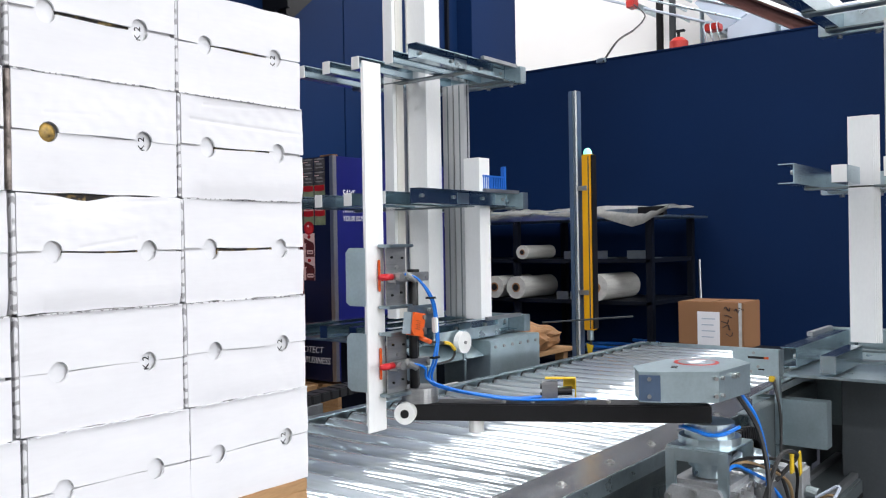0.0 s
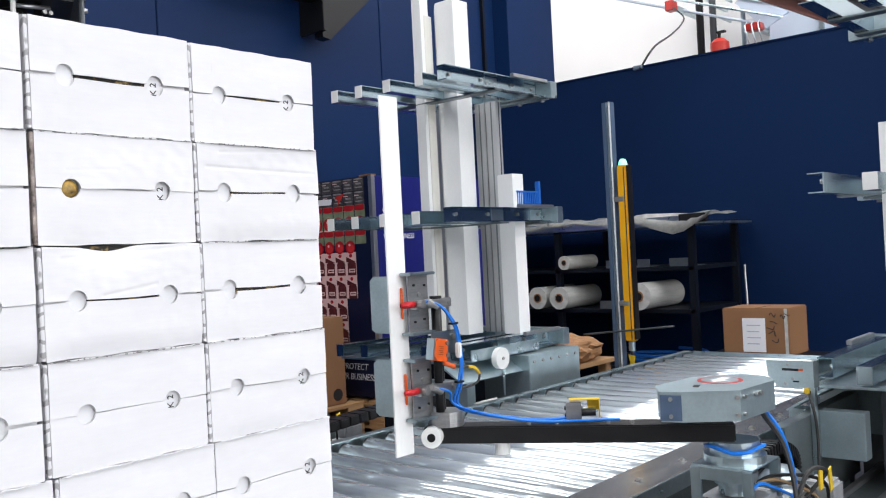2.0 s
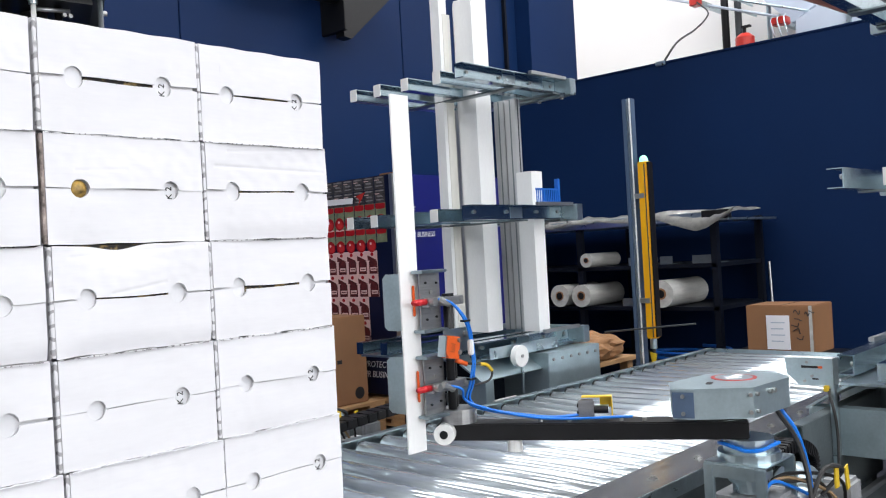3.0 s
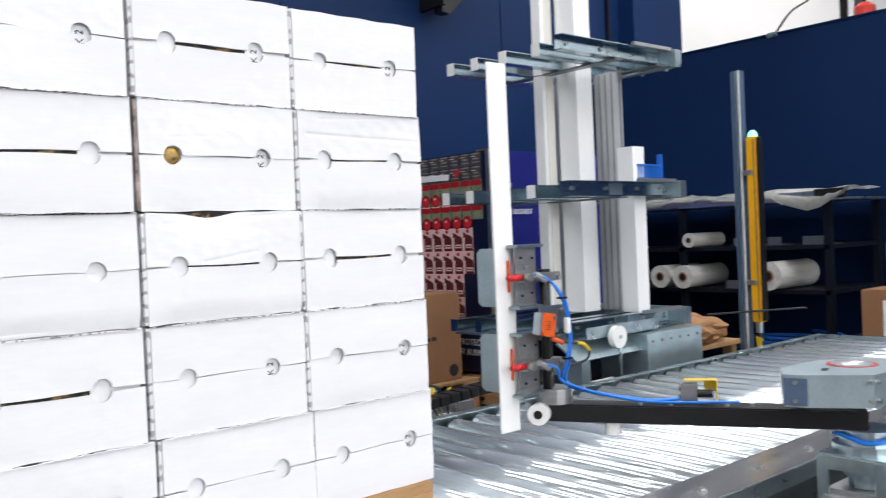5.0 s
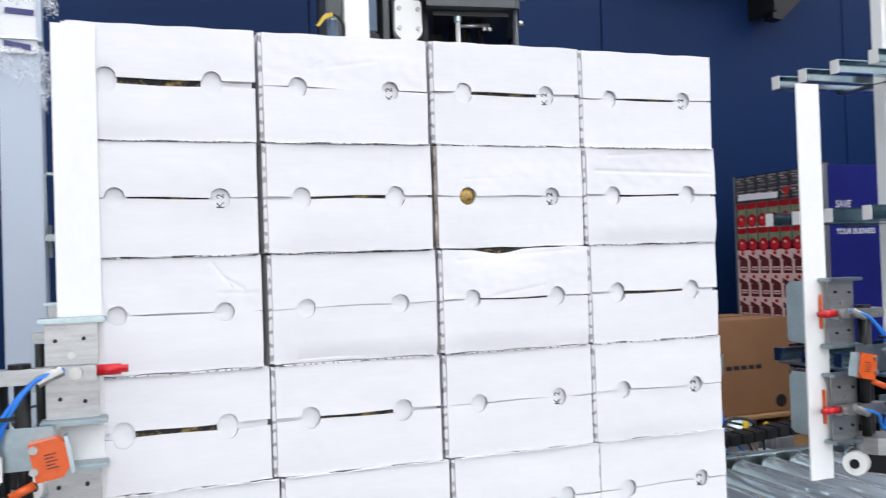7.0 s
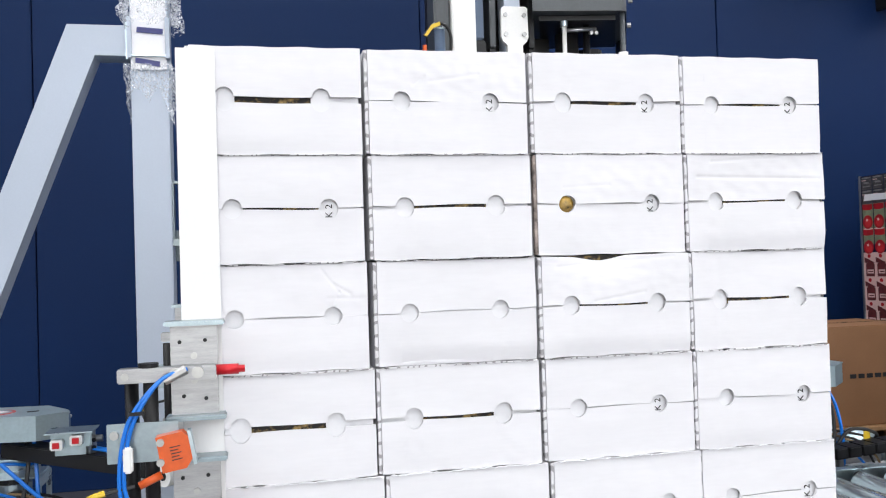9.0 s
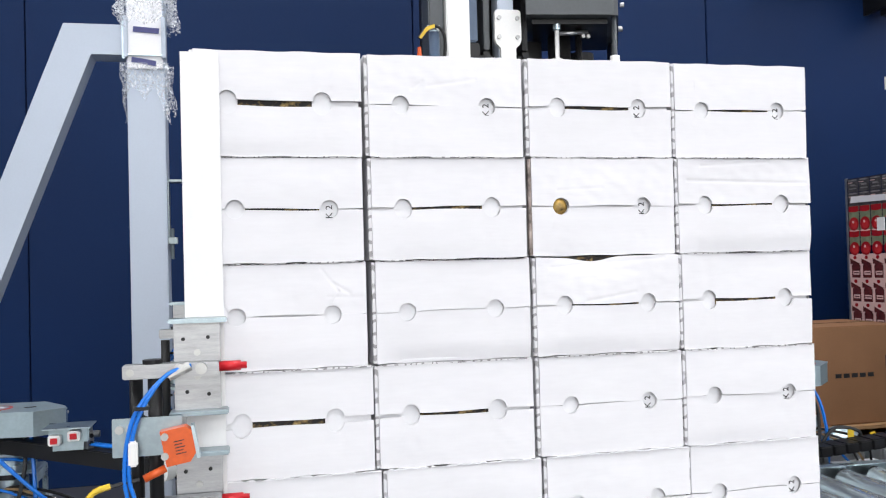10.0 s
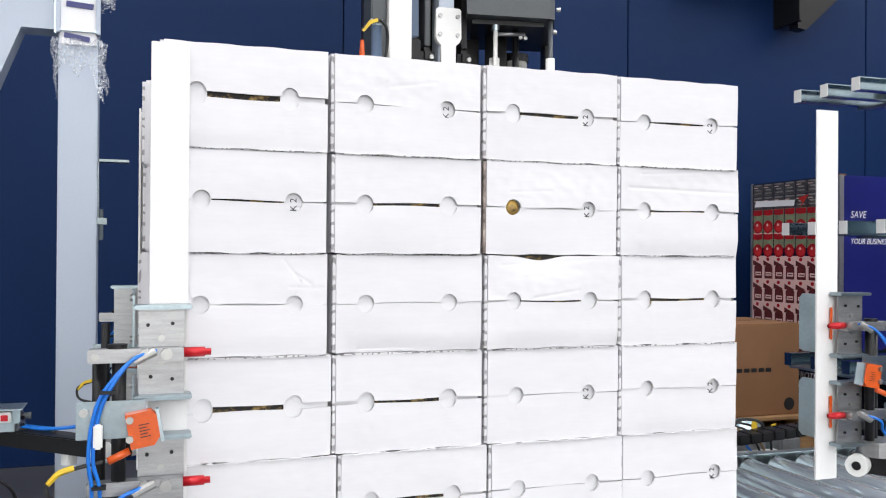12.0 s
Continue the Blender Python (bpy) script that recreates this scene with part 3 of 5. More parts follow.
        # the carton behind, whose end stands at the rear of the pallet
        rear_off = rnd.uniform(-0.012, 0.004) - (0.03 if c == 1 else 0)
        rear = thing("fruit_carton", box(xb + 0.002 + rear_off, xb + w + rear_off, yb + 0.4, yb + 0.8, zb, zt, 0.004), M_CARTON, "white board carton at the rear of the pallet", "carton", "cartons on the pallet", (xb + w / 2, yb + 0.6, zb))
        if c == 1:
            part("cut_edge", box(xb + rear_off - 0.0015, xb + 0.004 + rear_off, yb + 0.402, yb + 0.411, zb + 0.004, zt - 0.004), M_FLUTE, rear)

# ---- corner-board applicator arms ----

def arm(pivot, head, sx, sy, p0, label, board=0.0, heavy=True, slide=0.0):
    """A swinging arm: rail carriage, gear unit, cover, boom and a clamping head that holds a corner board.
    sx, sy: the way out from the stack's corner; p0: where the jaw plates begin along the outward x; slide: how far the clamp stands back from the jaws."""
    p0, board = p0 - slide, board - slide
    px, py = pivot
    hx, hy = head
    rt = root("applicator_arm", (px, py, 0), label, "machine arm", "applicator arms")

    def H(u, v, z):
        return (hx + sx * u, hy + sy * v, z)

    def hbox(u0, u1, v0, v1, z0, z1, bevel=0.0, bm=None):
        a, b = H(u0, v0, z0), H(u1, v1, z1)
        return box(min(a[0], b[0]), max(a[0], b[0]), min(a[1], b[1]), max(a[1], b[1]), z0, z1, bevel, bm)

    # corner board held by the head
    o = [(0.006, 0.006), (-0.058, 0.006), (-0.058, 0.001), (0.001, 0.001), (0.001, -0.058), (0.006, -0.058)]
    part("corner_board", prism([(hx + sx * (u + board), hy + sy * v) for u, v in o], "z", 0.752, 1.672), M_PROFILE, rt, "white pressed-card corner board")
    # jaw plates, front and side, twice
    for z0 in (1.065, 0.845):
        z1 = z0 + 0.145
        jaw = part("jaw_plate", hbox(p0, p0 + 0.075, 0.022, 0.027, z0, z1, 0.001), M_JAW, rt)
        part("flange", hbox(p0 - 0.012, p0 + 0.083, 0.008, 0.05, z1, z1 + 0.008, 0.002), M_PLATED, jaw)
        part("flange", hbox(p0 - 0.012, p0 + 0.083, 0.008, 0.05, z0 - 0.008, z0, 0.002), M_PLATED, jaw)
        for bu, bz in ((0.02, 0.025), (0.055, 0.03), (0.038, 0.055), (0.02, 0.12), (0.06, 0.118), (0.038, 0.095)):
            part("screw", cyl(H(p0 + bu, 0.026, z0 + bz), H(p0 + bu, 0.031, z0 + bz), 0.0032 if bu != 0.038 else 0.0055, 10), M_BLACK if bu != 0.038 else M_BOLT, jaw)
        pt = [(-0.03, z0 - 0.005), (-0.105, z0 - 0.005), (-0.118, z0 + 0.004), (-0.118, z1 - 0.012), (-0.105, z1), (-0.03, z1)]
        sp = part("side_plate", prism([(hy + sy * v, z) for v, z in pt], "x", hx + sx * (0.012 - slide), hx + sx * (0.017 - slide)), M_COVER, rt, "pale zinc side plate")
        for bv, bz in ((-0.05, 0.02), (-0.075, 0.02), (-0.05, 0.125), (-0.075, 0.125)):
            part("screw", cyl(H(0.016 - slide, bv, z0 + bz), H(0.024 - slide, bv, z0 + bz), 0.007, 8), M_BOLT, sp)
        part("red_pad", hbox(-0.0055 - slide, -slide, 0.008, 0.016, z0 + 0.035, z0 + 0.115, 0.002), M_ORANGE, rt, "orange-red rubber pad")
        zb = z0 + 0.058
        back = slide * 0.5
        bar = part("clamp_bar", hbox(-0.05 + back, 0.102, 0.03, 0.058, zb, zb + 0.023, 0.002), M_JAW, rt)
        part("screw", cyl(H(0.09, 0.057, zb + 0.011), H(0.09, 0.061, zb + 0.011), 0.006, 10), M_BOLT, bar)
        pr = cyl(H(-0.05 + back, 0.045, zb + 0.014), H(-0.095 + back, 0.045, zb + 0.014), 0.006, 14)
        cyl(H(-0.05 + back, 0.045, zb + 0.014), H(-0.085 + back, 0.045, zb + 0.014), 0.0085, 14, bm=pr)
        part("red_probe", pr, M_RED, rt, "red anodised spring probe", smooth=True)
        ft = cyl(H(-0.004, 0.066, zb + 0.02), H(0.03, 0.07, zb + 0.004), 0.0085, 10)
        cyl(H(-0.022, 0.057, zb + 0.014), H(-0.022, 0.072, zb + 0.014), 0.0095, 12, bm=ft)
        cyl(H(0.012, 0.057, zb + 0.014), H(0.012, 0.072, zb + 0.014), 0.0095, 12, bm=ft)
        part("air_fitting", ft, M_BOLT, rt, "nickel air fitting")
    part("rod", cyl(H(0.085, 0.02, 0.83), H(0.085, 0.02, 1.12), 0.011, 20), M_BLACK, rt, "black steel rod", smooth=True)
    part("rod", cyl(H(0.053, 0.042, 0.83), H(0.053, 0.042, 1.15), 0.0115, 20), M_BLACK, rt, "black steel rod", smooth=True)
    part("rod_cap", cyl(H(0.056, 0.042, 1.146), H(0.056, 0.042, 1.153), 0.016, 16), M_BLACK, rt)
    part("collar", cyl(H(0.078, 0.04, 0.812), H(0.078, 0.04, 0.85), 0.047, 28), M_JAW, rt, smooth=False)
    # sensor and its bracket
    bk = hbox(0.01, 0.118, 0.06, 0.064, 1.0, 1.062, 0.001)
    part("sensor_bracket", bk, M_PLATED, rt)
    for bu in (0.09, 0.106):
        part("screw", cyl(H(bu, 0.063, 1.045), H(bu, 0.072, 1.045), 0.007, 8), M_BOLT, rt)
    tu = lambda u, z: ((u - 0.026) * 0.985 - (z - 0.033) * 0.174, (u - 0.026) * 0.174 + (z - 0.033) * 0.985)
    so = [(0.004, 0.004), (0.041, 0.004), (0.052, 0.016), (0.052, 0.052), (0.044, 0.061), (0.004, 0.061)]
    sen = part("sensor", prism([(hx + sx * (0.016 - tu(u, z)[0]), 1.018 + tu(u, z)[1]) for u, z in so], "y", hy + sy * 0.066, hy + sy * 0.092), M_ORANGE, rt, "orange plastic photo sensor")
    part("sensor_lens", prism([(hx + sx * (0.016 - tu(u, z)[0]), 1.018 + tu(u, z)[1]) for u, z in ((0.052, 0.006), (0.057, 0.006), (0.057, 0.06), (0.052, 0.06))], "y", hy + sy * 0.066, hy + sy * 0.09), M_GALV, sen)
    for k in range(5):
        part("print_line", prism([(hx + sx * (0.016 - tu(u, z)[0]), 1.018 + tu(u, z)[1]) for u, z in ((0.022, 0.02 + 0.005 * k), (0.038 - 0.004 * (k % 2), 0.02 + 0.005 * k), (0.038 - 0.004 * (k % 2), 0.0215 + 0.005 * k), (0.022, 0.0215 + 0.005 * k))], "y", hy + sy * 0.092, hy + sy * 0.0925), M_INK, sen, "dark line of small print")
    for bz in (1.003, 1.034):
        part("screw", cyl(H(0.035, 0.091, bz), H(0.035, 0.097, bz), 0.006, 10), M_BOLT, sen)
    part("sensor_plug", cyl(H(0.035, 0.08, 0.982), H(0.068, 0.085, 0.968), 0.0065, 12), M_ORANGE, rt, smooth=True)
    part("sensor_cable", hose([H(0.075, 0.085, 0.968), H(0.12, 0.09, 0.96), H(0.155, 0.095, 0.945), H(0.15, 0.09, 0.915), H(0.1, 0.07, 0.905)], 0.0032, 6), M_RUBBER, rt)
    part("cable_tag", hose([H(0.118, 0.09, 0.962), H(0.14, 0.094, 0.956), H(0.156, 0.096, 0.94)], 0.0048, 6), M_TAG, rt, "yellow cable tag")
    # boom
    d = Vector((px - (hx + sx * 0.078), py - (hy + sy * 0.04), 0))
    L, ang = d.length, math.atan2(d.y, d.x)
    bm_m = Matrix.Translation((hx + sx * 0.078, hy + sy * 0.04, 0)) @ Matrix.Rotation(ang, 4, "Z")
    side = prism([(-0.055, -0.032), (L, -0.04), (L, 0.04), (-0.055, 0.032)], "z", 0.768, 0.812, m=bm_m)
    bmesh.ops.bevel(side, geom=side.edges, offset=0.003, segments=2, affect="EDGES")
    boom = part("boom", side, M_BLACK, rt, "black powder-coated boom")

    def B(l, s, z):
        return bm_m @ Vector((l, s, z))

    for s in (-1, 1):
        wh = cyl(B(-0.03, s * 0.033, 0.79), B(-0.03, s * 0.062, 0.79), 0.027, 24)
        part("bumper_wheel", wh, M_WHITEP, boom, "white plastic bumper wheel")
        part("wheel_hub", cyl(B(-0.03, s * 0.06, 0.79), B(-0.03, s * 0.064, 0.79), 0.011, 14), M_BLACK, boom)
    part("foot", cyl(B(L * 0.2, 0, 0.735), B(L * 0.2, 0, 0.769), 0.02, 20), M_WHITEP, boom, "white plastic foot")
    vb = box(-0.02, 0.02, -0.012, 0.012, 0.812, 0.862, 0.002)
    bmesh.ops.transform(vb, matrix=bm_m @ Matrix.Translation((L * 0.46, 0.015, 0)), verts=vb.verts)
    vlv = part("valve", vb, M_JAW, boom, "aluminium valve block")
    vy = box(0.034, 0.066, 0.014, 0.017, 0.84, 0.868, 0.001)
    box(-0.012, 0.066, -0.008, 0.017, 0.868, 0.871, 0.001, bm=vy)
    box(0.063, 0.066, -0.008, 0.017, 0.815, 0.868, 0.001, bm=vy)
    bmesh.ops.transform(vy, matrix=bm_m @ Matrix.Translation((L * 0.46, 0.015, 0)), verts=vy.verts)
    part("valve_guard", vy, M_TAG, vlv, "yellow bent guard plate")
    for q in (-0.006, 0.007):
        part("solenoid", cyl(B(L * 0.46 + 0.02, 0.015 + q * 2, 0.838), B(L * 0.46 + 0.056, 0.015 + q * 2, 0.838), 0.009, 14), M_GALV if q > 0 else M_BLACK, vlv)
    for q in (0.828, 0.848):
        part("screw", cyl(B(L * 0.46 - 0.02, 0.015, q), B(L * 0.46 - 0.024, 0.015, q), 0.006, 10), M_BLACK, vlv)
    for q in (0.3, 0.4, 0.58, 0.66):
        part("screw", cyl(B(L * q, -0.012, 0.812), B(L * q, -0.012, 0.819), 0.006, 8), M_BOLT, boom)
    # hoses from the head down to the boom and along it
    for k, off in enumerate((0.0, 0.012, -0.011)):
        q = B(L * 0.3, -0.006 + off, 0.822)
        e = B(L * 0.62, -0.004 + off, 0.823)
        part("air_hose", hose([H(-0.006, 0.067, 1.143), H(0.034, 0.078, 1.128), H(0.068 + off * 0.6, 0.088, 1.08), H(0.085 + off * 0.6, 0.088, 1.03), H(0.09 + off * 0.6, 0.088, 0.97), H(0.08 + off, 0.085, 0.92), H(0.092 + off, 0.075, 0.855), q, B(L * 0.45, 0.012 + off * 0.5, 0.824)] if k < 2 else [H(0.0, 0.067, 0.922), H(0.05, 0.08, 0.905), H(0.085, 0.078, 0.862), q, e], 0.0034, 8), M_BLUEH, rt, "blue polyurethane air hose", smooth=True)
    part("hose_tee", hbox(0.076, 0.09, 0.082, 0.097, 0.99, 1.03, 0.003), M_WHITEP, rt, "white plastic hose tee")
    for z, u_ in ((1.078, 0.058), (0.925, 0.07)):
        part("hose_tie", hbox(u_, u_ + 0.022, 0.08, 0.096, z, z + 0.005), M_BLACK, rt)
    # cover over the pivot
    cz = 0.905
    ol = [(-0.18, 0.10), (-0.165, 0.055), (-0.088, -0.058), (0.09, -0.072), (0.15, -0.02), (0.155, 0.04), (0.06, 0.13), (-0.1, 0.15)]

    def C(a, b, z):
        return (px + sx * a, py - sy * b, z)

    def flat(pts, z0, z1):
        return prism([C(a, b, 0)[:2] for a, b in pts], "z", z0, z1)

    cb_ = flat(ol, 0.832, cz - 0.004)
    cov = part("cover", cb_, M_COVER, rt, "folded zinc sheet cover")
    part("lid", flat([(a * 1.02, b * 1.02) for a, b in ol], cz - 0.004, cz), M_COVER, cov)
    part("corner_strip", flat([(-0.184, 0.1), (-0.168, 0.052), (-0.164, 0.054), (-0.18, 0.102)], 0.836, cz - 0.008), M_STEELBLUE, cov)

    def on_face(p, q, t, out, z, r_):
        a, b = p[0] + (q[0] - p[0]) * t, p[1] + (q[1] - p[1]) * t
        nx_, ny_ = (q[1] - p[1]), -(q[0] - p[0])
        ln = math.hypot(nx_, ny_)
        part("screw", cyl(C(a, b, z), C(a + nx_ / ln * out, b + ny_ / ln * out, z), r_, 8), M_BOLT, cov)

    for z in (0.847, 0.888):
        on_face(ol[0], ol[1], 0.5, 0.01, z, 0.005)
        on_face(ol[1], ol[2], 0.95, 0.008, z, 0.005)
        on_face(ol[2], ol[3], 0.08, 0.008, z, 0.005)
    for t in (0.42, 0.52):
        on_face(ol[2], ol[3], t, 0.01, 0.886, 0.006)
    part("slot", flat([(-0.09, 0.06), (-0.06, 0.07), (-0.055, 0.056), (-0.085, 0.046)], cz, cz + 0.0012), M_BLACK, cov, "dark slot")
    ox, oy = 0.035, 0.045
    circ = lambda r_, n: [(ox + r_ * math.cos(2 * math.pi * k / n), oy + r_ * math.sin(2 * math.pi * k / n)) for k in range(n)]
    part("sign_ring", flat(circ(0.056, 40), cz, cz + 0.001), M_EXT, cov, "red ring of a round sign")
    part("sign_disc", flat(circ(0.046, 40), cz + 0.001, cz + 0.0018), M_COVER, cov)
    ar = [(-0.038, 0.0), (-0.006, 0.024), (-0.006, 0.011), (0.036, 0.011), (0.036, -0.011), (-0.006, -0.011), (-0.006, -0.024)]
    part("sign_arrow", flat([(ox + a, oy + b) for a, b in ar], cz + 0.0018, cz + 0.0026), M_LETTER, cov, "white direction arrow")
    # gear unit under the boom, on a carriage
    for z0, z1, r_ in ((0.735, 0.768, 0.06), (0.715, 0.735, 0.075), (0.69, 0.715, 0.045), (0.66, 0.69, 0.052), (0.635, 0.66, 0.043)):
        part("bearing_ring", cyl((px, py, z0), (px, py, z1), r_, 28), M_GALV if r_ != 0.045 else M_BLACK, rt, smooth=False)
    part("hose_loop", hose([(px + 0.07 * math.cos(t), py + 0.07 * math.sin(t), 0.752 + 0.006 * math.sin(3 * t)) for t in [i * 0.5 for i in range(13)]], 0.0048, 6), M_BLUEH, rt, "blue hose coiled round the neck")
    fx = 0.085
    for s in (-1, 1):
        a, d_ = sorted((px + s * fx - s * 0.006, px + s * fx + s * 0.006))
        fr_ = box(a, d_, py - 0.078, py - 0.052, 0.42, 0.712, 0.002)
        box(a, d_, py + 0.052, py + 0.078, 0.42, 0.712, 0.002, bm=fr_)
        box(a, d_, py - 0.052, py + 0.052, 0.682, 0.712, bm=fr_)
        part("frame_plate", fr_, M_GALV, rt, "galvanised frame plate with a window")
        oc = [(-0.075, 0.46), (-0.062, 0.44), (0.062, 0.44), (0.075, 0.46), (0.075, 0.6), (0.058, 0.625), (-0.058, 0.625), (-0.075, 0.6)]
        a, d_ = sorted((px + s * (fx + 0.0065), px + s * (fx + 0.02)))
        gc = part("gear_flange", prism([(py + u, z) for u, z in oc], "x", a, d_), M_CAST, rt, "cast alloy flange")
        a, d_ = sorted((px + s * (fx + 0.02), px + s * (fx + 0.027)))
        part("raised_web", prism([(py + u * 0.72, 0.53 + (z - 0.53) * 0.68) for u, z in oc], "x", a, d_), M_CAST, gc)
        part("raised_web", prism([(py + u * 0.45, 0.53 + (z - 0.53) * 0.36) for u, z in oc], "x", a + s * 0.006, d_ + s * 0.006), M_GALVD, gc)
        for u, z in ((-0.063, 0.463), (0.063, 0.463), (-0.064, 0.53), (0.064, 0.53), (-0.063, 0.598), (0.063, 0.598), (0, 0.452), (0, 0.613)):
            part("screw", cyl((px + s * (fx + 0.02), py + u, z), (px + s * (fx + 0.03), py + u, z), 0.008, 6), M_BOLT, gc)
    tp = box(px - fx, px + fx, py - 0.078, py + 0.078, 0.712, 0.716, 0.001)
    part("frame_top", tp, M_GALV, rt)
    gear = part("gearbox", box(px - 0.078, px + 0.078, py - 0.085, py + 0.08, 0.42, 0.632, 0.012), M_CAST, rt, "cast grey gearbox")
    for a in (-0.06, -0.02, 0.02, 0.06):
        for z in (0.445, 0.61):
            part("screw", cyl((px + a, py - 0.085, z), (px + a, py - 0.093, z), 0.008, 6), M_BOLT, gear)
    part("gear_cover", box(px - 0.055, px + 0.055, py - 0.096, py - 0.085, 0.465, 0.592, 0.006), M_CAST, gear)
    part("gear_hub", cyl((px, py - 0.09, 0.53), (px, py - 0.108, 0.53), 0.034, 22), M_GALVD, gear)
    part("name_plate", box(px - 0.05, px + 0.0, py - 0.0985, py - 0.096, 0.555, 0.585), M_LETTER, gear, "white name plate")
    for k in range(4):
        part("loose_cable", hose([(px - 0.075 + 0.01 * k, py - 0.062, 0.655 + 0.007 * k), (px - 0.03, py - 0.07 + 0.01 * k, 0.672 - 0.006 * k), (px + 0.05, py - 0.075, 0.645 + 0.01 * k), (px + 0.13 + 0.03 * k, py - 0.1 - 0.012 * k, 0.6 + 0.03 * (k % 2)), (px + 0.2 + 0.02 * k, py - 0.13, 0.52)], 0.0045, 6), (M_BLUEH, M_RUBBER, M_TAN, M_BLACK)[k], rt)
    mt_ = sx if heavy else -sx
    motor = part("motor", cyl((px + mt_ * 0.09, py, 0.55), (px + mt_ * 0.30, py, 0.55), 0.066, 28), M_CAST, rt, "grey electric motor", smooth=False)
    for k in range(6):
        part("cooling_rib", cyl((px + mt_ * (0.11 + 0.022 * k), py, 0.55), (px + mt_ * (0.118 + 0.022 * k), py, 0.55), 0.073, 24), M_GALVD, motor)
    part("fan_cowl", cyl((px + mt_ * 0.28, py, 0.55), (px + mt_ * 0.335, py, 0.55), 0.074, 28, 0.06), M_GALVD, motor)
    dm = bmesh.new()
    bmesh.ops.create_uvsphere(dm, u_segments=24, v_segments=12, radius=1.0, matrix=Matrix.Translation((px + mt_ * 0.2, py - 0.035, 0.605)) @ Matrix.Diagonal((0.085, 0.06, 0.06, 1)))
    part("cast_dome", dm, M_GALV, motor, "bright cast dome", smooth=True)
    part("connector_box", box(min(px + mt_ * 0.3, px + mt_ * 0.4), max(px + mt_ * 0.3, px + mt_ * 0.4), py - 0.13, py - 0.05, 0.44, 0.6, 0.01), M_CAST, motor)
    part("connector", cyl((px + mt_ * 0.35, py - 0.13, 0.53), (px + mt_ * 0.35, py - 0.16, 0.525), 0.02, 16), M_GALVD, motor)
    part("terminal_box", box(px + mt_ * 0.12 - 0.05, px + mt_ * 0.2 + 0.05, py - 0.11, py - 0.06, 0.51, 0.61, 0.008), M_JAW, motor)
    part("hose_rise", hose([(px + 0.07, py - 0.05, 0.835), (px + 0.085, py - 0.09, 0.76), (px + 0.095, py - 0.11, 0.64), (px + 0.1, py - 0.1, 0.5)], 0.006, 6), M_BLUEH, rt, "blue hose down the gear unit")
    part("cable", hose([(px + 0.05, py - 0.05, 0.835), (px + 0.065, py - 0.1, 0.74), (px + 0.04, py - 0.13, 0.6), (px + 0.0, py - 0.11, 0.47)], 0.006, 6), M_RUBBER, rt)
    part("cable", hose([(px + mt_ * 0.16, py - 0.11, 0.6), (px + mt_ * 0.2, py - 0.15, 0.66), (px + mt_ * 0.1, py - 0.14, 0.68), (px + 0.03, py - 0.12, 0.58)], 0.006, 6), M_RUBBER, rt)
    part("cable_tag", box(px + mt_ * 0.16 - 0.012, px + mt_ * 0.16 + 0.012, py - 0.152, py - 0.147, 0.625, 0.675, 0.001), M_TAG, rt, "yellow cable tag")
    part("cable_tag", box(px - 0.005, px + 0.02, py - 0.137, py - 0.132, 0.47, 0.53, 0.001), M_TAG, rt, "yellow cable tag")
    part("cable_tag", prism([(px + mt_ * 0.26 - 0.014, 0.655), (px + mt_ * 0.26 + 0.006, 0.66), (px + mt_ * 0.26 + 0.016, 0.6), (px + mt_ * 0.26 - 0.004, 0.595)], "y", py - 0.142, py - 0.138), M_TAG, rt, "yellow cable tag")
    for k in range(3):
        part("loose_cable", hose([(px + mt_ * (0.35 - 0.01 * k), py - 0.16, 0.525), (px + mt_ * 0.33, py - 0.2 - 0.01 * k, 0.5 + 0.03 * k), (px + mt_ * (0.22 + 0.02 * k), py - 0.17, 0.46), (px + mt_ * 0.12, py - 0.13 - 0.01 * k, 0.43)], 0.0045, 6), (M_RUBBER, M_TAN, M_PALE)[k], rt)
    part("carriage", box(px - 0.16, px + 0.2, py - 0.1, py + 0.1, 0.39, 0.42, 0.004), M_GALV, rt)
    return rt


def guide_beam(y0, label):
    g = root("guide_beam", (0.8, y0, 0), label, "beam", "guide beams beside the conveyor")
    part("beam", box(-2.2, 3.9, y0 - 0.085, y0 + 0.085, 0.26, 0.372, 0.006), M_GALVD, g)
    for s in (-1, 1):
        part("linear_rail", box(-2.2, 3.9, y0 + s * 0.06 - 0.012, y0 + s * 0.06 + 0.012, 0.372, 0.39, 0.002), M_ALU, g)
    part("groove", box(-2.2, 3.9, y0 - 0.087, y0 - 0.085, 0.305, 0.325), M_BLACK, g)
    for lx in (-2.0, -0.2, 1.7, 3.6):
        part("leg", box(lx, lx + 0.1, y0 - 0.05, y0 + 0.05, 0.0, 0.26, 0.004), M_GALVD, g)


guide_beam(-0.50, "grey steel guide beam of the arms")
guide_beam(1.33, "grey steel guide beam of the arms")
arm((2.08, -0.50), (1.637, 0.165), 1, -1, 0.006, "black boom arm with jaws holding a white corner board", 0.016, slide=0.037)
arm((-0.52, -0.50), (-0.008, -0.006), -1, -1, -0.052, "black boom arm pressing a white corner board to the cartons")
arm((-0.62, 1.33), (-0.035, 0.812), -1, 1, -0.01, "black boom arm behind the cartons with its corner board")
arm((2.02, 1.33), (1.212, 0.812), 1, 1, -0.01, "black boom arm pressing a board to the rear cartons")

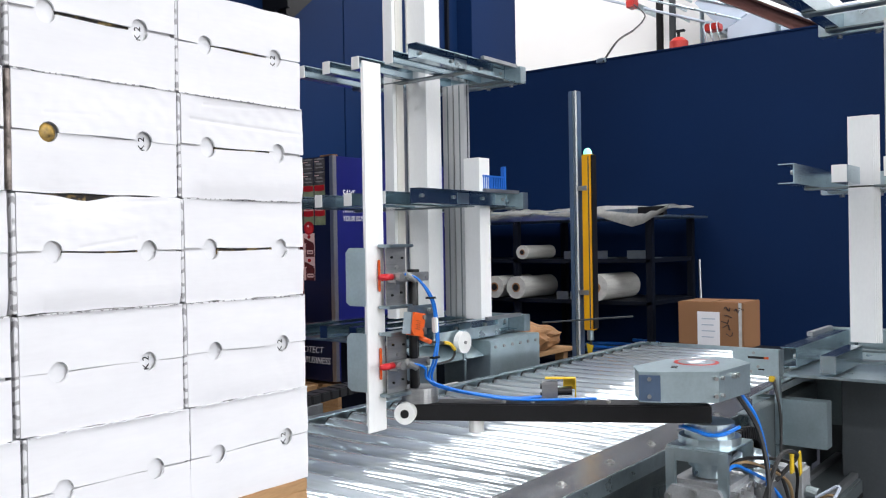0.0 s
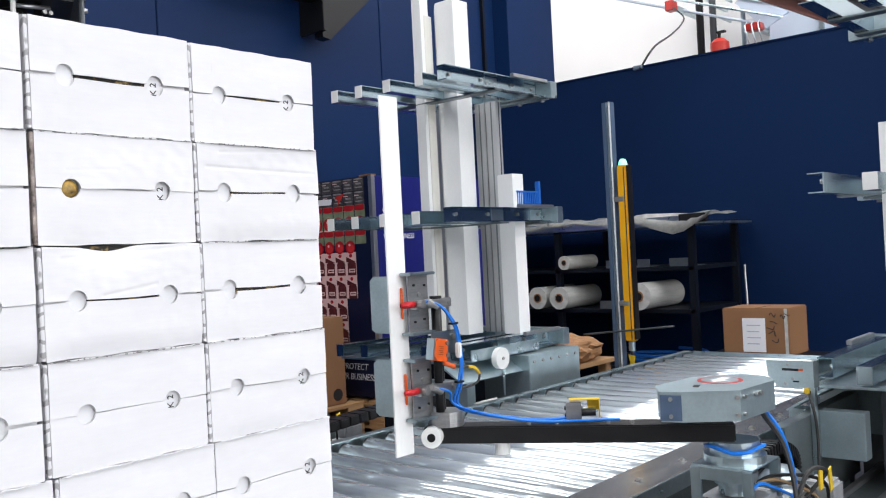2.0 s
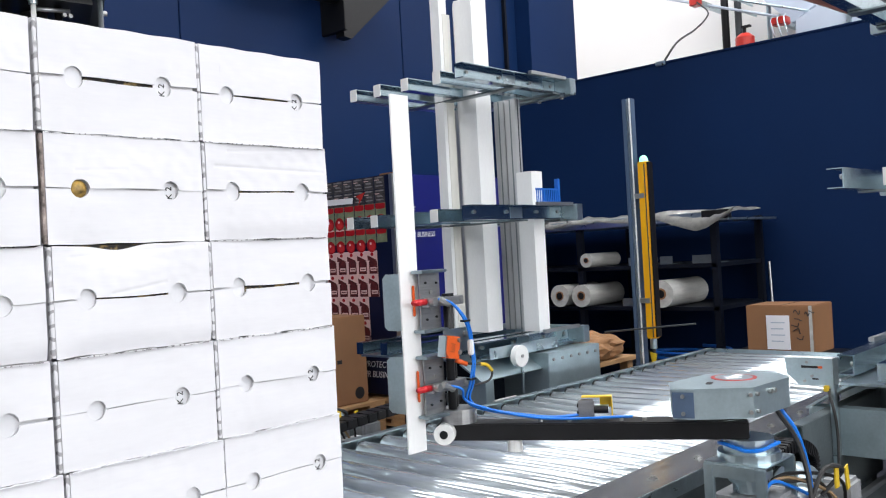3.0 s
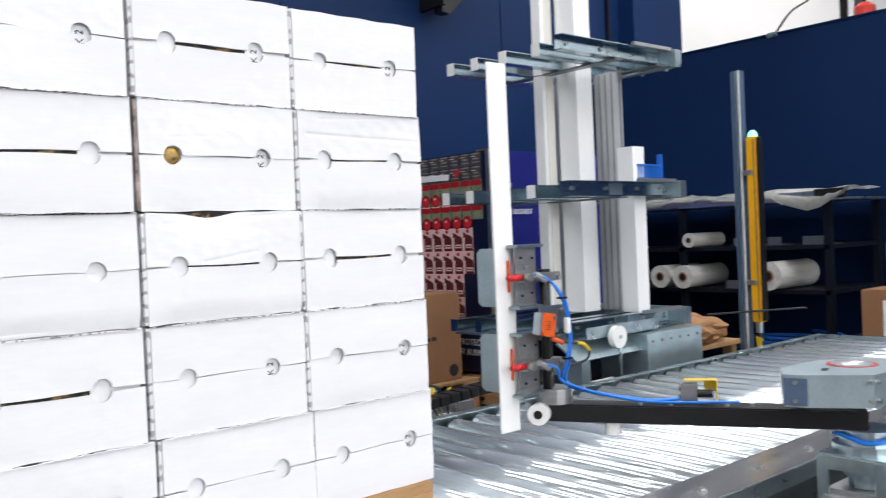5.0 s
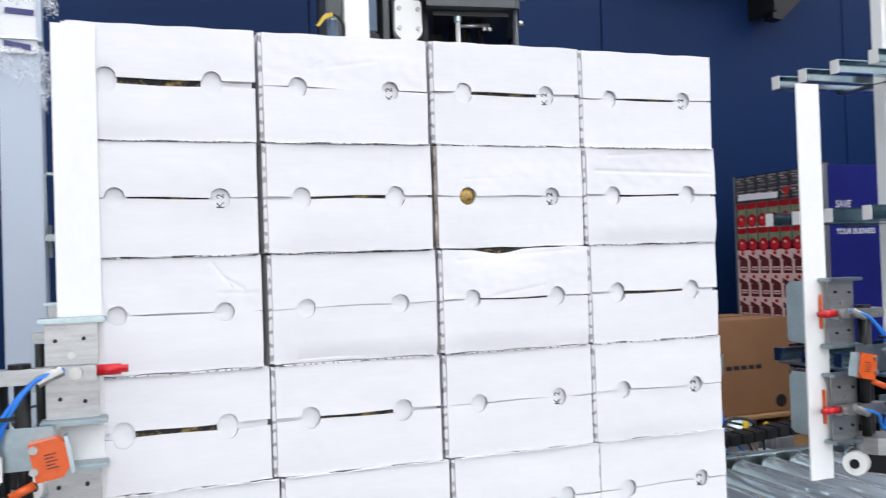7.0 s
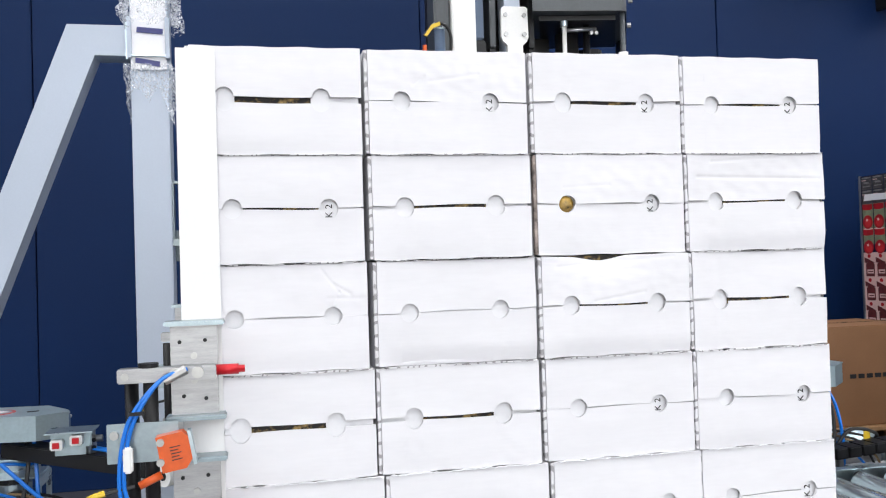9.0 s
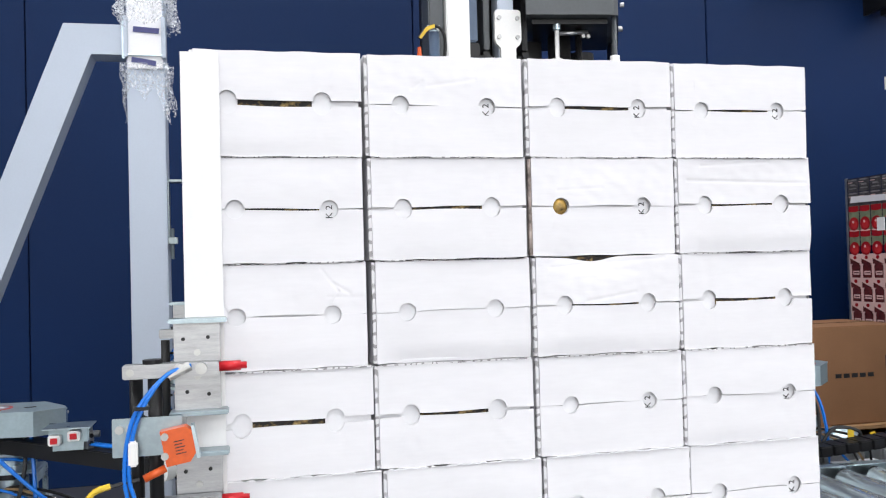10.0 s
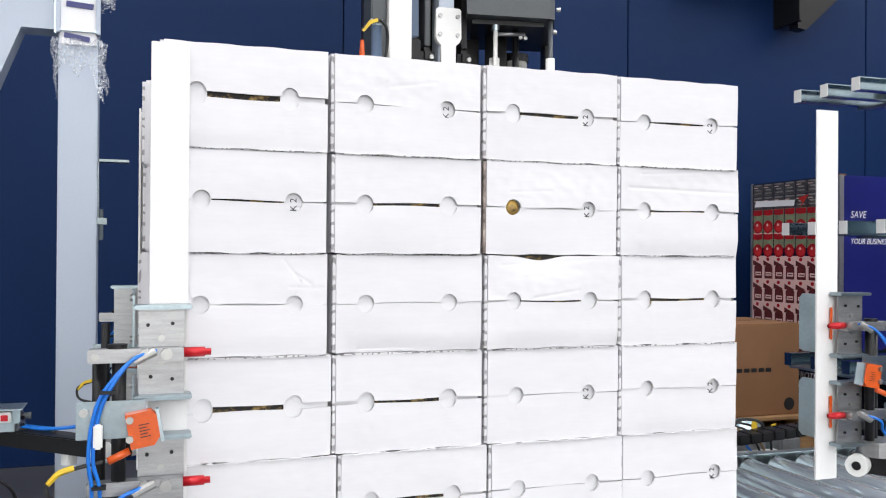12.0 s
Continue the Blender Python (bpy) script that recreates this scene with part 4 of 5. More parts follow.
# ---- corner-board magazines ----


def ell_board(x, y, z0, z1, leg, sx, sy, o):
    """One L board of a nested stack, o in from the first, tips along sx, sy."""
    pts = [(0, 0), (leg, 0), (leg, 0.0045), (0.0045, 0.0045), (0.0045, leg), (0, leg)]
    return prism([(x + sx * (u + o), y + sy * (v + o)) for u, v in pts], "z", z0, z1)


def magazine(flip, label, boards):
    """Racks of channels on three levels that keep standing corner boards. flip mirrors it over the conveyor."""
    def Y(y):
        return 0.93 - y if flip else y

    mg = root("board_magazine", (3.5, Y(1.65), 0), label, "rack", "corner-board magazines")

    def mbox(x0, x1, y0, y1, z0, z1, bevel=0.0, bm=None):
        a, b = sorted((Y(y0), Y(y1)))
        return box(x0, x1, a, b, z0, z1, bevel, bm)

    def mchan(y, z, w, h, x0, x1):
        a = Y(y) - w if flip else Y(y)
        return channel(a, z, w, h, 0.004, x0, x1, "-y" if not flip else "+y")

    for z, x0 in ((2.085, 3.10), (1.41, 3.03), (0.755, 3.05)):
        for i, y in enumerate((2.0, 1.83, 1.64, 1.43)):
            xs_ = x0 + 0.012 * i + (0.2 if flip and i == 3 and z > 1 else 0)
            xe_ = 3.46 if flip and i == 3 else 3.93
            rail = part("channel", mchan(y, z, 0.05, 0.062, xs_, xe_), M_RAIL, mg, "galvanised U channel")
            cap = part("end_cap", mbox(xs_ - 0.003, xs_, y, y + 0.05, z, z + 0.062), M_WHITEP if z > 1 else M_RAIL, rail, "pale end cap" if z > 1 else "zinc end cap")
        part("cross_channel", mbox(3.93, 3.985, 1.22, 2.08, z - 0.012, z + 0.076, 0.003), M_GALV, mg)
        fr_x = 3.19 if flip else 3.12
        part("front_channel", mchan(1.268, z, 0.056, 0.072, fr_x, 3.93), M_RAIL, mg, "galvanised U channel along the front")
        for ux in (3.5, 3.84):
            part("under_bar", mbox(ux, ux + 0.06, 1.27, 2.05, z - 0.01, z - 0.002, 0.001), M_GALVD, mg)
            part("splice_plate", mbox(ux - 0.02, ux + 0.08, 1.318, 1.321, z + 0.008, z + 0.064, 0.001), M_GALV, mg)
        for bx in (3.2, 3.45, 3.7, 3.88):
            part("bolt", cyl((bx, Y(1.319), z + 0.04), (bx, Y(1.31), z + 0.04), 0.009, 8), M_BOLT, mg)
        for by in (1.3, 1.45, 1.6, 1.75):
            part("bolt", cyl((3.96, Y(by), z - 0.012), (3.96, Y(by), z - 0.024), 0.011, 8), M_BOLT, mg)
        part("tie_bar", mbox(3.62, 3.93, 1.24, 1.262, z + 0.068, z + 0.086, 0.002), M_ALU, mg)
    # aluminium uprights with grooves
    for ux, uy, uw in ((3.80, 1.5, 0.075), (3.80, 1.582, 0.07), (3.80, 1.88, 0.06), (3.80, 1.944, 0.06)):
        up = mbox(ux, ux + 0.045, uy, uy + uw, 0.817, 2.085, 0.003)
        u = part("upright", up, M_ANOD, mg, "slotted aluminium upright")
        part("groove", mbox(ux + 0.018, ux + 0.027, uy - 0.0015, uy, 0.82, 2.08), M_DARK, u)
        for gq in (0.42,):
            part("groove", mbox(ux - 0.0015, ux, uy + uw * gq, uy + uw * gq + 0.008, 0.82, 2.08), M_GALVD, u)
    for name, bx, by, z1, n, leg, material, ssx, ssy in boards:
        for i in range(n):
            part("corner_board", ell_board(bx, Y(by), 0.822, z1 - 0.004 * ((i * 7) % 3), leg, ssx, -ssy if flip else ssy, 0.006 * i), material, mg, name)
    # base: tray, sloping apron, end box, navy pedestal
    part("tray", mbox(3.1, 3.93, 1.3, 2.08, 0.735, 0.745, 0.002), M_GALV, mg)
    ap = prism([(Y(1.32), 0.735), (Y(1.2), 0.66), (Y(1.206), 0.655), (Y(1.33), 0.73)], "x", 3.05, 3.6)
    part("apron", ap, M_COVER, mg, "sloping sheet apron")
    eb = part("end_box", mbox(3.52, 3.98, 1.16, 1.9, 0.50, 0.735, 0.003), M_GALVD if flip else M_COVER, mg, "sheet steel end box")
    for k in range(6):
        part("screw", cyl((3.56 + 0.075 * k, Y(1.161), 0.7), (3.56 + 0.075 * k, Y(1.152), 0.7), 0.008, 8), M_BOLT, eb)
    part("angle", mbox(3.15, 3.7, 1.222, 1.228, 0.745, 0.80, 0.001, bm=mbox(3.15, 3.7, 1.228, 1.28, 0.745, 0.75)), M_GALV, mg, "galvanised angle along the tray")
    kn = part("hand_wheel", cyl((3.33, Y(1.205), 0.745), (3.33, Y(1.175), 0.745), 0.052, 32), M_WHITEP, mg, "round cream plastic hand wheel")
    part("hub", cyl((3.33, Y(1.175), 0.745), (3.33, Y(1.168), 0.745), 0.008, 10), M_BOLT, kn)
    part("wheel_rod", cyl((3.36, Y(1.2), 0.74), (3.36, Y(1.2), 0.56), 0.011, 12, 0.006), M_GALV, mg)
    part("pedestal", mbox(3.27, 3.55, 1.45, 1.95, 0.0, 0.735, 0.004), M_DARK if flip else M_NAVYP, mg, "plain painted pedestal")
    part("pedestal", mbox(3.55, 3.9, 1.3, 1.9, 0.0, 0.5, 0.004), M_DARK if flip else M_NAVYP, mg)
    ws = prism([(3.12, 0.56), (3.2, 0.5), (3.36, 0.42), (3.3, 0.56)], "y", min(Y(1.2), Y(1.206)), max(Y(1.2), Y(1.206)))
    part("gusset", ws, M_WHITEP, mg, "pale folded gusset plate")
    part("gusset", mbox(3.08, 3.14, 1.2, 1.45, 0.5, 0.66, 0.002), M_COVER, mg)
    return mg


magazine(False, "galvanised magazine rack full of standing white corner boards", [
    ("tall white corner board", 3.50, 1.752, 2.9, 2, 0.062, M_PROFILE, 1, 1),
    ("tall cream corner board", 3.525, 1.748, 2.56, 5, 0.058, M_CREAM, 1, 1),
    ("tall white corner board", 3.59, 1.598, 2.63, 12, 0.125, M_PROFILE, 1, 1),
    ("short white corner board", 3.69, 1.332, 1.665, 4, 0.094, M_PROFILE, 1, 1),
])
magazine(True, "galvanised magazine rack with a short stack of white corner boards", [
    ("short white stack of nested corner boards", 3.50, 1.43, 1.667, 4, 0.088, M_PROFILE, 1, 1),
])

# long steel guard plate and drag chains
gp = root("guard_plate", (3.4, -0.36, 0), "grey steel guard plate beside the conveyor", "plate")
part("plate", box(2.75, 3.5, -0.375, -0.37, 0.36, 0.66, 0.001), M_GALVD, gp)
part("flange", box(2.75, 3.5, -0.37, -0.33, 0.655, 0.66, 0.001), M_GALVD, gp)
part("leg", box(2.8, 2.86, -0.37, -0.33, 0.0, 0.36, 0.002), M_GALVD, gp)
part("leg", box(3.38, 3.44, -0.37, -0.33, 0.0, 0.36, 0.002), M_GALVD, gp)
sk = root("side_trough", (4.0, -0.3, 0), "long folded steel trough beside the rollers", "trough")
part("wall", box(3.5, 4.85, -0.372, -0.366, 0.5, 0.72, 0.001), M_GALVD, sk)
part("lip", box(3.5, 4.85, -0.366, -0.30, 0.714, 0.72, 0.001), M_GALV, sk)
part("leg", box(4.6, 4.68, -0.37, -0.31, 0.0, 0.5, 0.002), M_GALVD, sk)
# sensor plate on a short post bolted to the guard plate
spl = root("sensor_plate", (3.0, -0.384, 0.42), "zinc sensor plate on a short post beside the rollers", "sensor")
part("post", box(2.99, 3.015, -0.392, -0.3755, 0.42, 0.752, 0.002), M_GALV, spl)
pl_ = part("plate", prism([(-0.235, 0.838), (-0.392, 0.84), (-0.392, 0.752), (-0.28, 0.748), (-0.24, 0.785)], "x", 2.985, 2.989), M_COVER, spl, "bent zinc plate")
part("side_flange", box(2.985, 3.03, -0.396, -0.3925, 0.752, 0.84, 0.001), M_GALVD, spl)
part("slot", box(2.9835, 2.985, -0.345, -0.29, 0.806, 0.814), M_BLACK, pl_, "dark slot")
part("slot", box(2.9835, 2.985, -0.345, -0.325, 0.768, 0.773), M_BLACK, pl_, "dark slot")
part("slot_edge", box(2.983, 2.9835, -0.36, -0.345, 0.806, 0.814), M_ORANGE, pl_, "orange sensor face in the slot")
for q in ((-0.31, 0.826), (-0.325, 0.78), (-0.3, 0.762)):
    part("screw", cyl((2.985, q[0], q[1]), (2.979, q[0], q[1]), 0.005, 8), M_BOLT, pl_)
part("cable", hose([(3.0, -0.372, 0.75), (2.98, -0.38, 0.72), (2.975, -0.395, 0.66), (2.985, -0.397, 0.58), (2.98, -0.396, 0.46)], 0.005, 6), M_RUBBER, spl)
part("cable_tag", box(2.978, 2.996, -0.378, -0.36, 0.73, 0.75, 0.003), M_TAG, spl, "yellow cable tag")


def drag_chain(pts, label):
    dc = root("drag_chain", pts[0], label, "cable chain", "cable chains")
    line = smoothed(pts, 9)
    for i in range(len(line) - 1):
        a, b = line[i], line[i + 1]
        d = (b - a)
        mm = Matrix.Translation((a + b) / 2) @ Matrix.Rotation(math.atan2(-d.z, d.x), 4, "Y")
        lk = box(-d.length * 0.46, d.length * 0.46, -0.04, 0.04, -0.018, 0.018, 0.003)
        bmesh.ops.transform(lk, matrix=mm, verts=lk.verts)
        part("link", lk, M_BLACK, dc)


drag_chain([(1.55, 1.14, 0.6), (2.0, 1.14, 0.62), (2.45, 1.14, 0.645), (2.75, 1.14, 0.64), (2.9, 1.14, 0.56), (2.88, 1.14, 0.46), (2.7, 1.14, 0.4)], "black plastic drag chain looping beside the conveyor")
drag_chain([(2.35, -0.40, 0.63), (2.55, -0.40, 0.645), (2.68, -0.40, 0.59), (2.66, -0.40, 0.5), (2.5, -0.40, 0.44)], "black plastic drag chain looping beside the conveyor")
tb = root("motor_tube", (2.1, 1.2, 0.5), "grey steel motor tube lying behind the conveyor", "tube")
part("tube", cyl((1.75, 1.16, 0.50), (2.35, 1.16, 0.50), 0.05, 20), M_GALVD, tb, smooth=True)
part("paper", box(2.12, 2.3, 1.1, 1.22, 0.552, 0.556, 0.001), M_LETTER, tb, "white paper sheet")
part("cradle", box(1.9, 1.96, 1.12, 1.2, 0.0, 0.46, 0.002), M_GALVD, tb)
part("cradle", box(2.2, 2.26, 1.12, 1.2, 0.0, 0.46, 0.002), M_GALVD, tb)

# ---- printed display on a pallet ----
dx, dy, dz0, dz1 = 4.12, 2.83, 0.31, 1.82
ds = root("display_stand", (4.7, 3.25, 0.15), "pallet display wrapped in blue and product prints", "display")
part("core", box(dx + 0.01, dx + 1.19, dy + 0.01, dy + 0.86, dz0, dz1, 0.006), M_DISPLAY, ds)
part("blue_panel", box(dx + 0.03, dx + 1.2, dy, dy + 0.01, dz0, dz1 - 0.004, 0.002), M_DISPLAY, ds, "royal blue printed panel")
part("corner_strip", box(dx - 0.006, dx + 0.03, dy - 0.006, dy + 0.03, dz0, dz1, 0.003), M_ALU, ds, "grey edge strip")
part("corner_strip", box(dx - 0.004, dx + 0.012, dy + 0.842, dy + 0.86, dz0, dz1 + 0.002, 0.002), M_ALU, ds)
part("navy_panel", box(dx + 0.002, dx + 0.01, dy + 0.03, dy + 0.86, dz0, dz1 - 0.002), M_NAVYPRINT, ds, "midnight blue printed panel")
part("top_card", box(dx, dx + 0.05, dy + 0.0, dy + 0.12, dz1 - 0.004, dz1 + 0.008, 0.002), M_BROWN, ds)


def quad(b, ya, yb, za, zb, lift, mi, skew=0.0):
    x = dx - lift
    f = b.faces.new([b.verts.new(v) for v in ((x, ya, za), (x, yb, za), (x, yb + skew, zb), (x, ya + skew, zb))])
    f.material_index = mi


def disc(b, y, z, ry, rz, lift, mi, n=16):
    f = b.faces.new([b.verts.new((dx - lift, y + ry * math.cos(2 * math.pi * i / n), z + rz * math.sin(2 * math.pi * i / n))) for i in range(n)])
    f.material_index = mi


pb = bmesh.new()
cols, cw = 7, 0.109
for i in range(cols):
    ya = dy + 0.838 - cw * (i + 1)
    yb = ya + cw * 0.95
    ym = (ya + yb) / 2
    for z0_, z1_ in ((1.725, 1.81), (1.63, 1.72)):
        quad(pb, ya, yb, z0_, z1_, 0.001, 1)
        disc(pb, ym, z1_ - 0.006, cw * 0.42, 0.006, 0.0022, 6)
        quad(pb, ya + 0.02, yb - 0.03, z0_ + 0.04, z0_ + 0.052, 0.002, 6, 0.01)
        quad(pb, ya + 0.012, yb - 0.02, z0_ + 0.018, z0_ + 0.026, 0.002, 6, 0.006)
        quad(pb, ya + 0.05, yb - 0.01, z0_ + 0.06, z0_ + 0.066, 0.002, 2, 0.006)
    quad(pb, ya, yb, 1.36, 1.63, 0.001, 3)
    quad(pb, ya + 0.004, yb - 0.004, 1.596, 1.628, 0.002, 4)
    disc(pb, ym, 1.597, cw * 0.45, 0.009, 0.0022, 4)
    quad(pb, yb - 0.004, yb + 0.003, 1.31, 1.81, 0.0028, 0)
    for zz, ww in ((1.508, 7), (1.341, 6)):
        if i < ww:
            disc(pb, ym, zz, cw * 0.44, 0.046, 0.0025, 4, 20)
            disc(pb, ym - 0.004, zz - 0.006, cw * 0.3, 0.028, 0.003, 8, 14)
            disc(pb, ym + 0.006, zz + 0.014, cw * 0.09, 0.009, 0.0035, 2)
    quad(pb, ya + 0.004, yb - 0.004, 1.425, 1.462, 0.002, 4)
    disc(pb, ym, 1.463, cw * 0.45, 0.006, 0.0022, 2)
    disc(pb, ym, 1.426, cw * 0.45, 0.008, 0.0022, 4)
    for k, zz in enumerate((1.145, 0.985, 0.825, 0.665)):
        if i < (6 if k < 2 else 5):
            quad(pb, ya, ya + cw, zz, zz + 0.16, 0.001, 2)
            quad(pb, ya + 0.004, ya + cw * 0.8, zz, zz + 0.085, 0.002, 5)
            disc(pb, ya + cw * 0.42, zz + 0.082, cw * 0.36, 0.016, 0.0024, 5)
            quad(pb, ya + 0.014, ya + cw * 0.68, zz + 0.02, zz + 0.046, 0.003, 2)
            quad(pb, ya + 0.02, ya + cw * 0.6, zz + 0.029, zz + 0.036, 0.0035, 5)
            f = pb.faces.new([pb.verts.new(v) for v in ((dx - 0.002, ya, zz + 0.092), (dx - 0.002, ya + cw * 0.92, zz + 0.092), (dx - 0.002, ya + cw * 0.92, zz + 0.13))])
            f.material_index = 5
            disc(pb, ym, zz + 0.136, cw * 0.15, 0.013, 0.003, 4, 10)
    for zz in (0.33, 0.44, 0.55):
        if i < 5:
            quad(pb, ya, ya + cw, zz, zz + 0.1, 0.001, 1)
            if i % 2 == 0:
                quad(pb, ya + 0.004, ya + cw * 1.3, zz + 0.03, zz + 0.075, 0.002, 7)
bmesh.ops.recalc_face_normals(pb, faces=pb.faces)
for fc in pb.faces:
    if fc.normal.x > 0:
        fc.normal_flip()
part("product_print", pb, [M_NAVYPRINT, M_PGREY, M_PPINK, M_PGREEN, M_PRED, M_PMAROON, M_PSILVER, M_PYEL, M_PRED2], ds, "print of cans, red fruit and jars")
# brand mark drawn as a plain slanted bar with a red flash
mk = prism([(dy + 0.81, 1.652), (dy + 0.41, 1.645), (dy + 0.40, 1.685), (dy + 0.795, 1.695)], "x", dx - 0.006, dx - 0.004)
part("brand_bar", mk, M_LETTER, ds, "white slanted bar")
part("brand_flash", prism([(dy + 0.37, 1.695), (dy + 0.27, 1.715), (dy + 0.35, 1.625), (dy + 0.33, 1.665)], "x", dx - 0.006, dx - 0.004), M_EXT, ds, "red flash mark")
tm = lambda x, z: Matrix.Translation((x, dy - 0.002, z)) @ pose(0, 0, 0, 90, 0, 0) @ Matrix.Shear("XZ", 4, (0.0, 0.0)) @ Matrix(((1, 0.18, 0, 0), (0, 1, 0, 0), (0, 0, 1, 0), (0, 0, 0, 1)))
for txt, z, s in (("SAVE", 1.55, 0.064), ("YOUR PRODUCT", 1.498, 0.05), ("PROTECT", 1.441, 0.05), ("YOUR BUSINESS", 1.384, 0.05)):
    letters(txt, s, tm(dx + 0.083, z) @ Matrix.Diagonal((0.86, 1, 1, 1)), M_LETTER, ds, "slogan", "bold white slogan")
part("black_panel", box(dx - 0.0075, dx - 0.005, dy + 0.03, dy + 0.5, dz0, 0.585), M_NAVYPRINT, ds, "midnight panel with a white slogan")
fm = Matrix(((0, 0, -1, dx - 0.0085), (-1, 0, 0, 0), (0, 1, 0, 0), (0, 0, 0, 1)))
for txt, y, z in (("PROTECT", 3.2, 0.495), ("YOUR BUSINESS", 3.3, 0.425)):
    letters(txt, 0.062, Matrix.Translation((0, y, z)) @ fm @ Matrix(((0.95, 0.18, 0, 0), (0, 1, 0, 0), (0, 0, 1, 0), (0, 0, 0, 1))), M_LETTER, ds, "slogan", "bold white slogan")
# jars print on the blue panel
jr = bmesh.new()
for i in range(4):
    for k in range(8):
        xa, za = dx + 0.56 + 0.13 * i, 0.35 + 0.13 * k
        if xa > dx + 0.5 + 0.1 * (k % 2) + (0.3 if k > 6 else 0):
            f = jr.faces.new([jr.verts.new(v) for v in ((xa, dy - 0.004, za), (xa + 0.11, dy - 0.004, za), (xa + 0.11, dy - 0.004, za + 0.11), (xa, dy - 0.004, za + 0.11))])
            f.material_index = 0 if k > 2 else 3
            f = jr.faces.new([jr.verts.new(v) for v in ((xa + 0.01, dy - 0.006, za + 0.03), (xa + 0.1, dy - 0.006, za + 0.03), (xa + 0.1, dy - 0.006, za + 0.08), (xa + 0.01, dy - 0.006, za + 0.08))])
            f.material_index = 1 if k > 2 else 2
part("jar_print", jr, [M_PMAROON, M_PPINK, M_PYEL, M_PGREY], ds, "print of jars with pink and yellow labels")
part("tape", box(dx + 0.56, dx + 0.62, dy - 0.01, dy - 0.007, 1.02, 1.25), M_PALE, ds, "loose strip of pale tape")


def plain_pallet(x, y, z, lx, ly, label):
    p = root("pallet", (x + lx / 2, y + ly / 2, z), label, "pallet", "floor pallets")
    for i in range(5):
        w_ = ly / 6.2
        part("deck_board", box(x, x + lx, y + i * (ly - w_) / 4, y + i * (ly - w_) / 4 + w_, z + 0.122, z + 0.144, 0.002), M_WOOD, p)
    for s in (0, 0.5, 1):
        a = x + s * (lx - 0.14)
        part("cross_board", box(a, a + 0.14, y, y + ly, z + 0.1, z + 0.122, 0.002), M_WOOD, p)
        part("runner", box(a, a + 0.14, y, y + ly, z, z + 0.022, 0.002), M_WOOD, p)
        for q in (0, 0.5, 1):
            b = y + q * (ly - 0.12)
            part("block", box(a, a + 0.14, b, b + 0.12, z + 0.022, z + 0.1, 0.003), M_WOOD, p)


plain_pallet(4.1, 2.8, 0.0, 1.2, 0.9, "raw wooden pallet under the printed display")
plain_pallet(4.1, 2.8, 0.146, 1.2, 0.9, "raw wooden pallet under the printed display")
plain_pallet(3.0, 2.95, 0.0, 1.06, 0.8, "raw wooden pallet on the floor")
plain_pallet(3.0, 2.95, 0.146, 1.06, 0.8, "raw wooden pallet under a brown box")
bc = root("cardboard_box", (3.6, 3.3, 0.292), "large closed brown cardboard box on pallets", "box", "brown boxes")
part("body", box(3.12, 3.96, 3.0, 3.55, 0.292, 0.875, 0.006), M_BROWN, bc)
part("seam", box(3.12, 3.96, 3.27, 3.28, 0.875, 0.877), M_INSIDE, bc)
for k in range(5):
    part("print_mark", box(3.48 + 0.055 * k, 3.52 + 0.055 * k, 2.998, 3.0, 0.57, 0.595), M_INK, bc, "small dark printed mark")
part("print_mark", cyl((3.88, 3.0, 0.36), (3.88, 2.997, 0.36), 0.04, 20), M_INK, bc, "round dark printed mark")

# crate with a brown fur-like wrapping and its stand behind the magazine
sa = root("brown_sack", (4.5, 1.75, 0.5), "crumpled brown paper sack on a wooden trestle", "sack")
sb = bmesh.new()
bmesh.ops.create_icosphere(sb, subdivisions=4, radius=1.0)
for v in sb.verts:
    d_ = 1 + 0.18 * noise.noise(v.co * 2.2) + 0.1 * noise.noise(v.co * 6)
    v.co = Vector((4.55 + 0.3 * v.co.x * d_, 1.65 + 0.2 * v.co.y * d_, max(0.556, 0.62 + 0.1 * v.co.z * d_)))
part("sack", sb, mat("brown_paper_sack", (0.34, 0.17, 0.07), 0.7, var=0.35, scale=14, bump=0.5), sa, "crumpled brown paper", smooth=False)
part("board", box(4.25, 4.85, 1.45, 1.85, 0.53, 0.556, 0.003), M_WOOD, sa)
for lx in (4.28, 4.76):
    for ly in (1.47, 1.77):
        part("leg", box(lx, lx + 0.06, ly, ly + 0.06, 0, 0.53, 0.003), M_WOOD, sa)

# ---- light curtain post ----
lc = root("light_curtain_post", (4.63, 1.3, 0), "slate blue post with a yellow safety light curtain", "safety post")
po = box(4.60, 4.65, 1.255, 1.315, 0.012, 2.12, 0.003)
part("post", po, M_STEELBLUE, lc, "slate blue square post")
part("post_edge", box(4.597, 4.60, 1.257, 1.267, 0.05, 2.12), M_WHITEP, lc, "bright edge of the post")
part("post_groove", box(4.598, 4.60, 1.272, 1.284, 0.05, 2.118), M_GALV, lc)
part("foot", box(4.5, 4.75, 1.165, 1.405, 0, 0.012, 0.002), M_STEELBLUE, lc)
part("light_curtain", box(4.59, 4.645, 1.165, 1.228, 0.69, 1.735, 0.006), M_YELLOW, lc, "yellow light curtain housing")
part("curtain_seam", box(4.587, 4.59, 1.178, 1.184, 0.7, 1.72), M_DARK, lc)
part("curtain_side", box(4.592, 4.643, 1.156, 1.165, 0.7, 1.73), M_BLACK, lc)
sc_ = cyl((4.617, 1.198, 1.735), (4.617, 1.198, 1.752), 0.027, 20, 0.024)
cyl((4.617, 1.198, 1.752), (4.617, 1.198, 1.766), 0.024, 20, 0.017, bm=sc_)
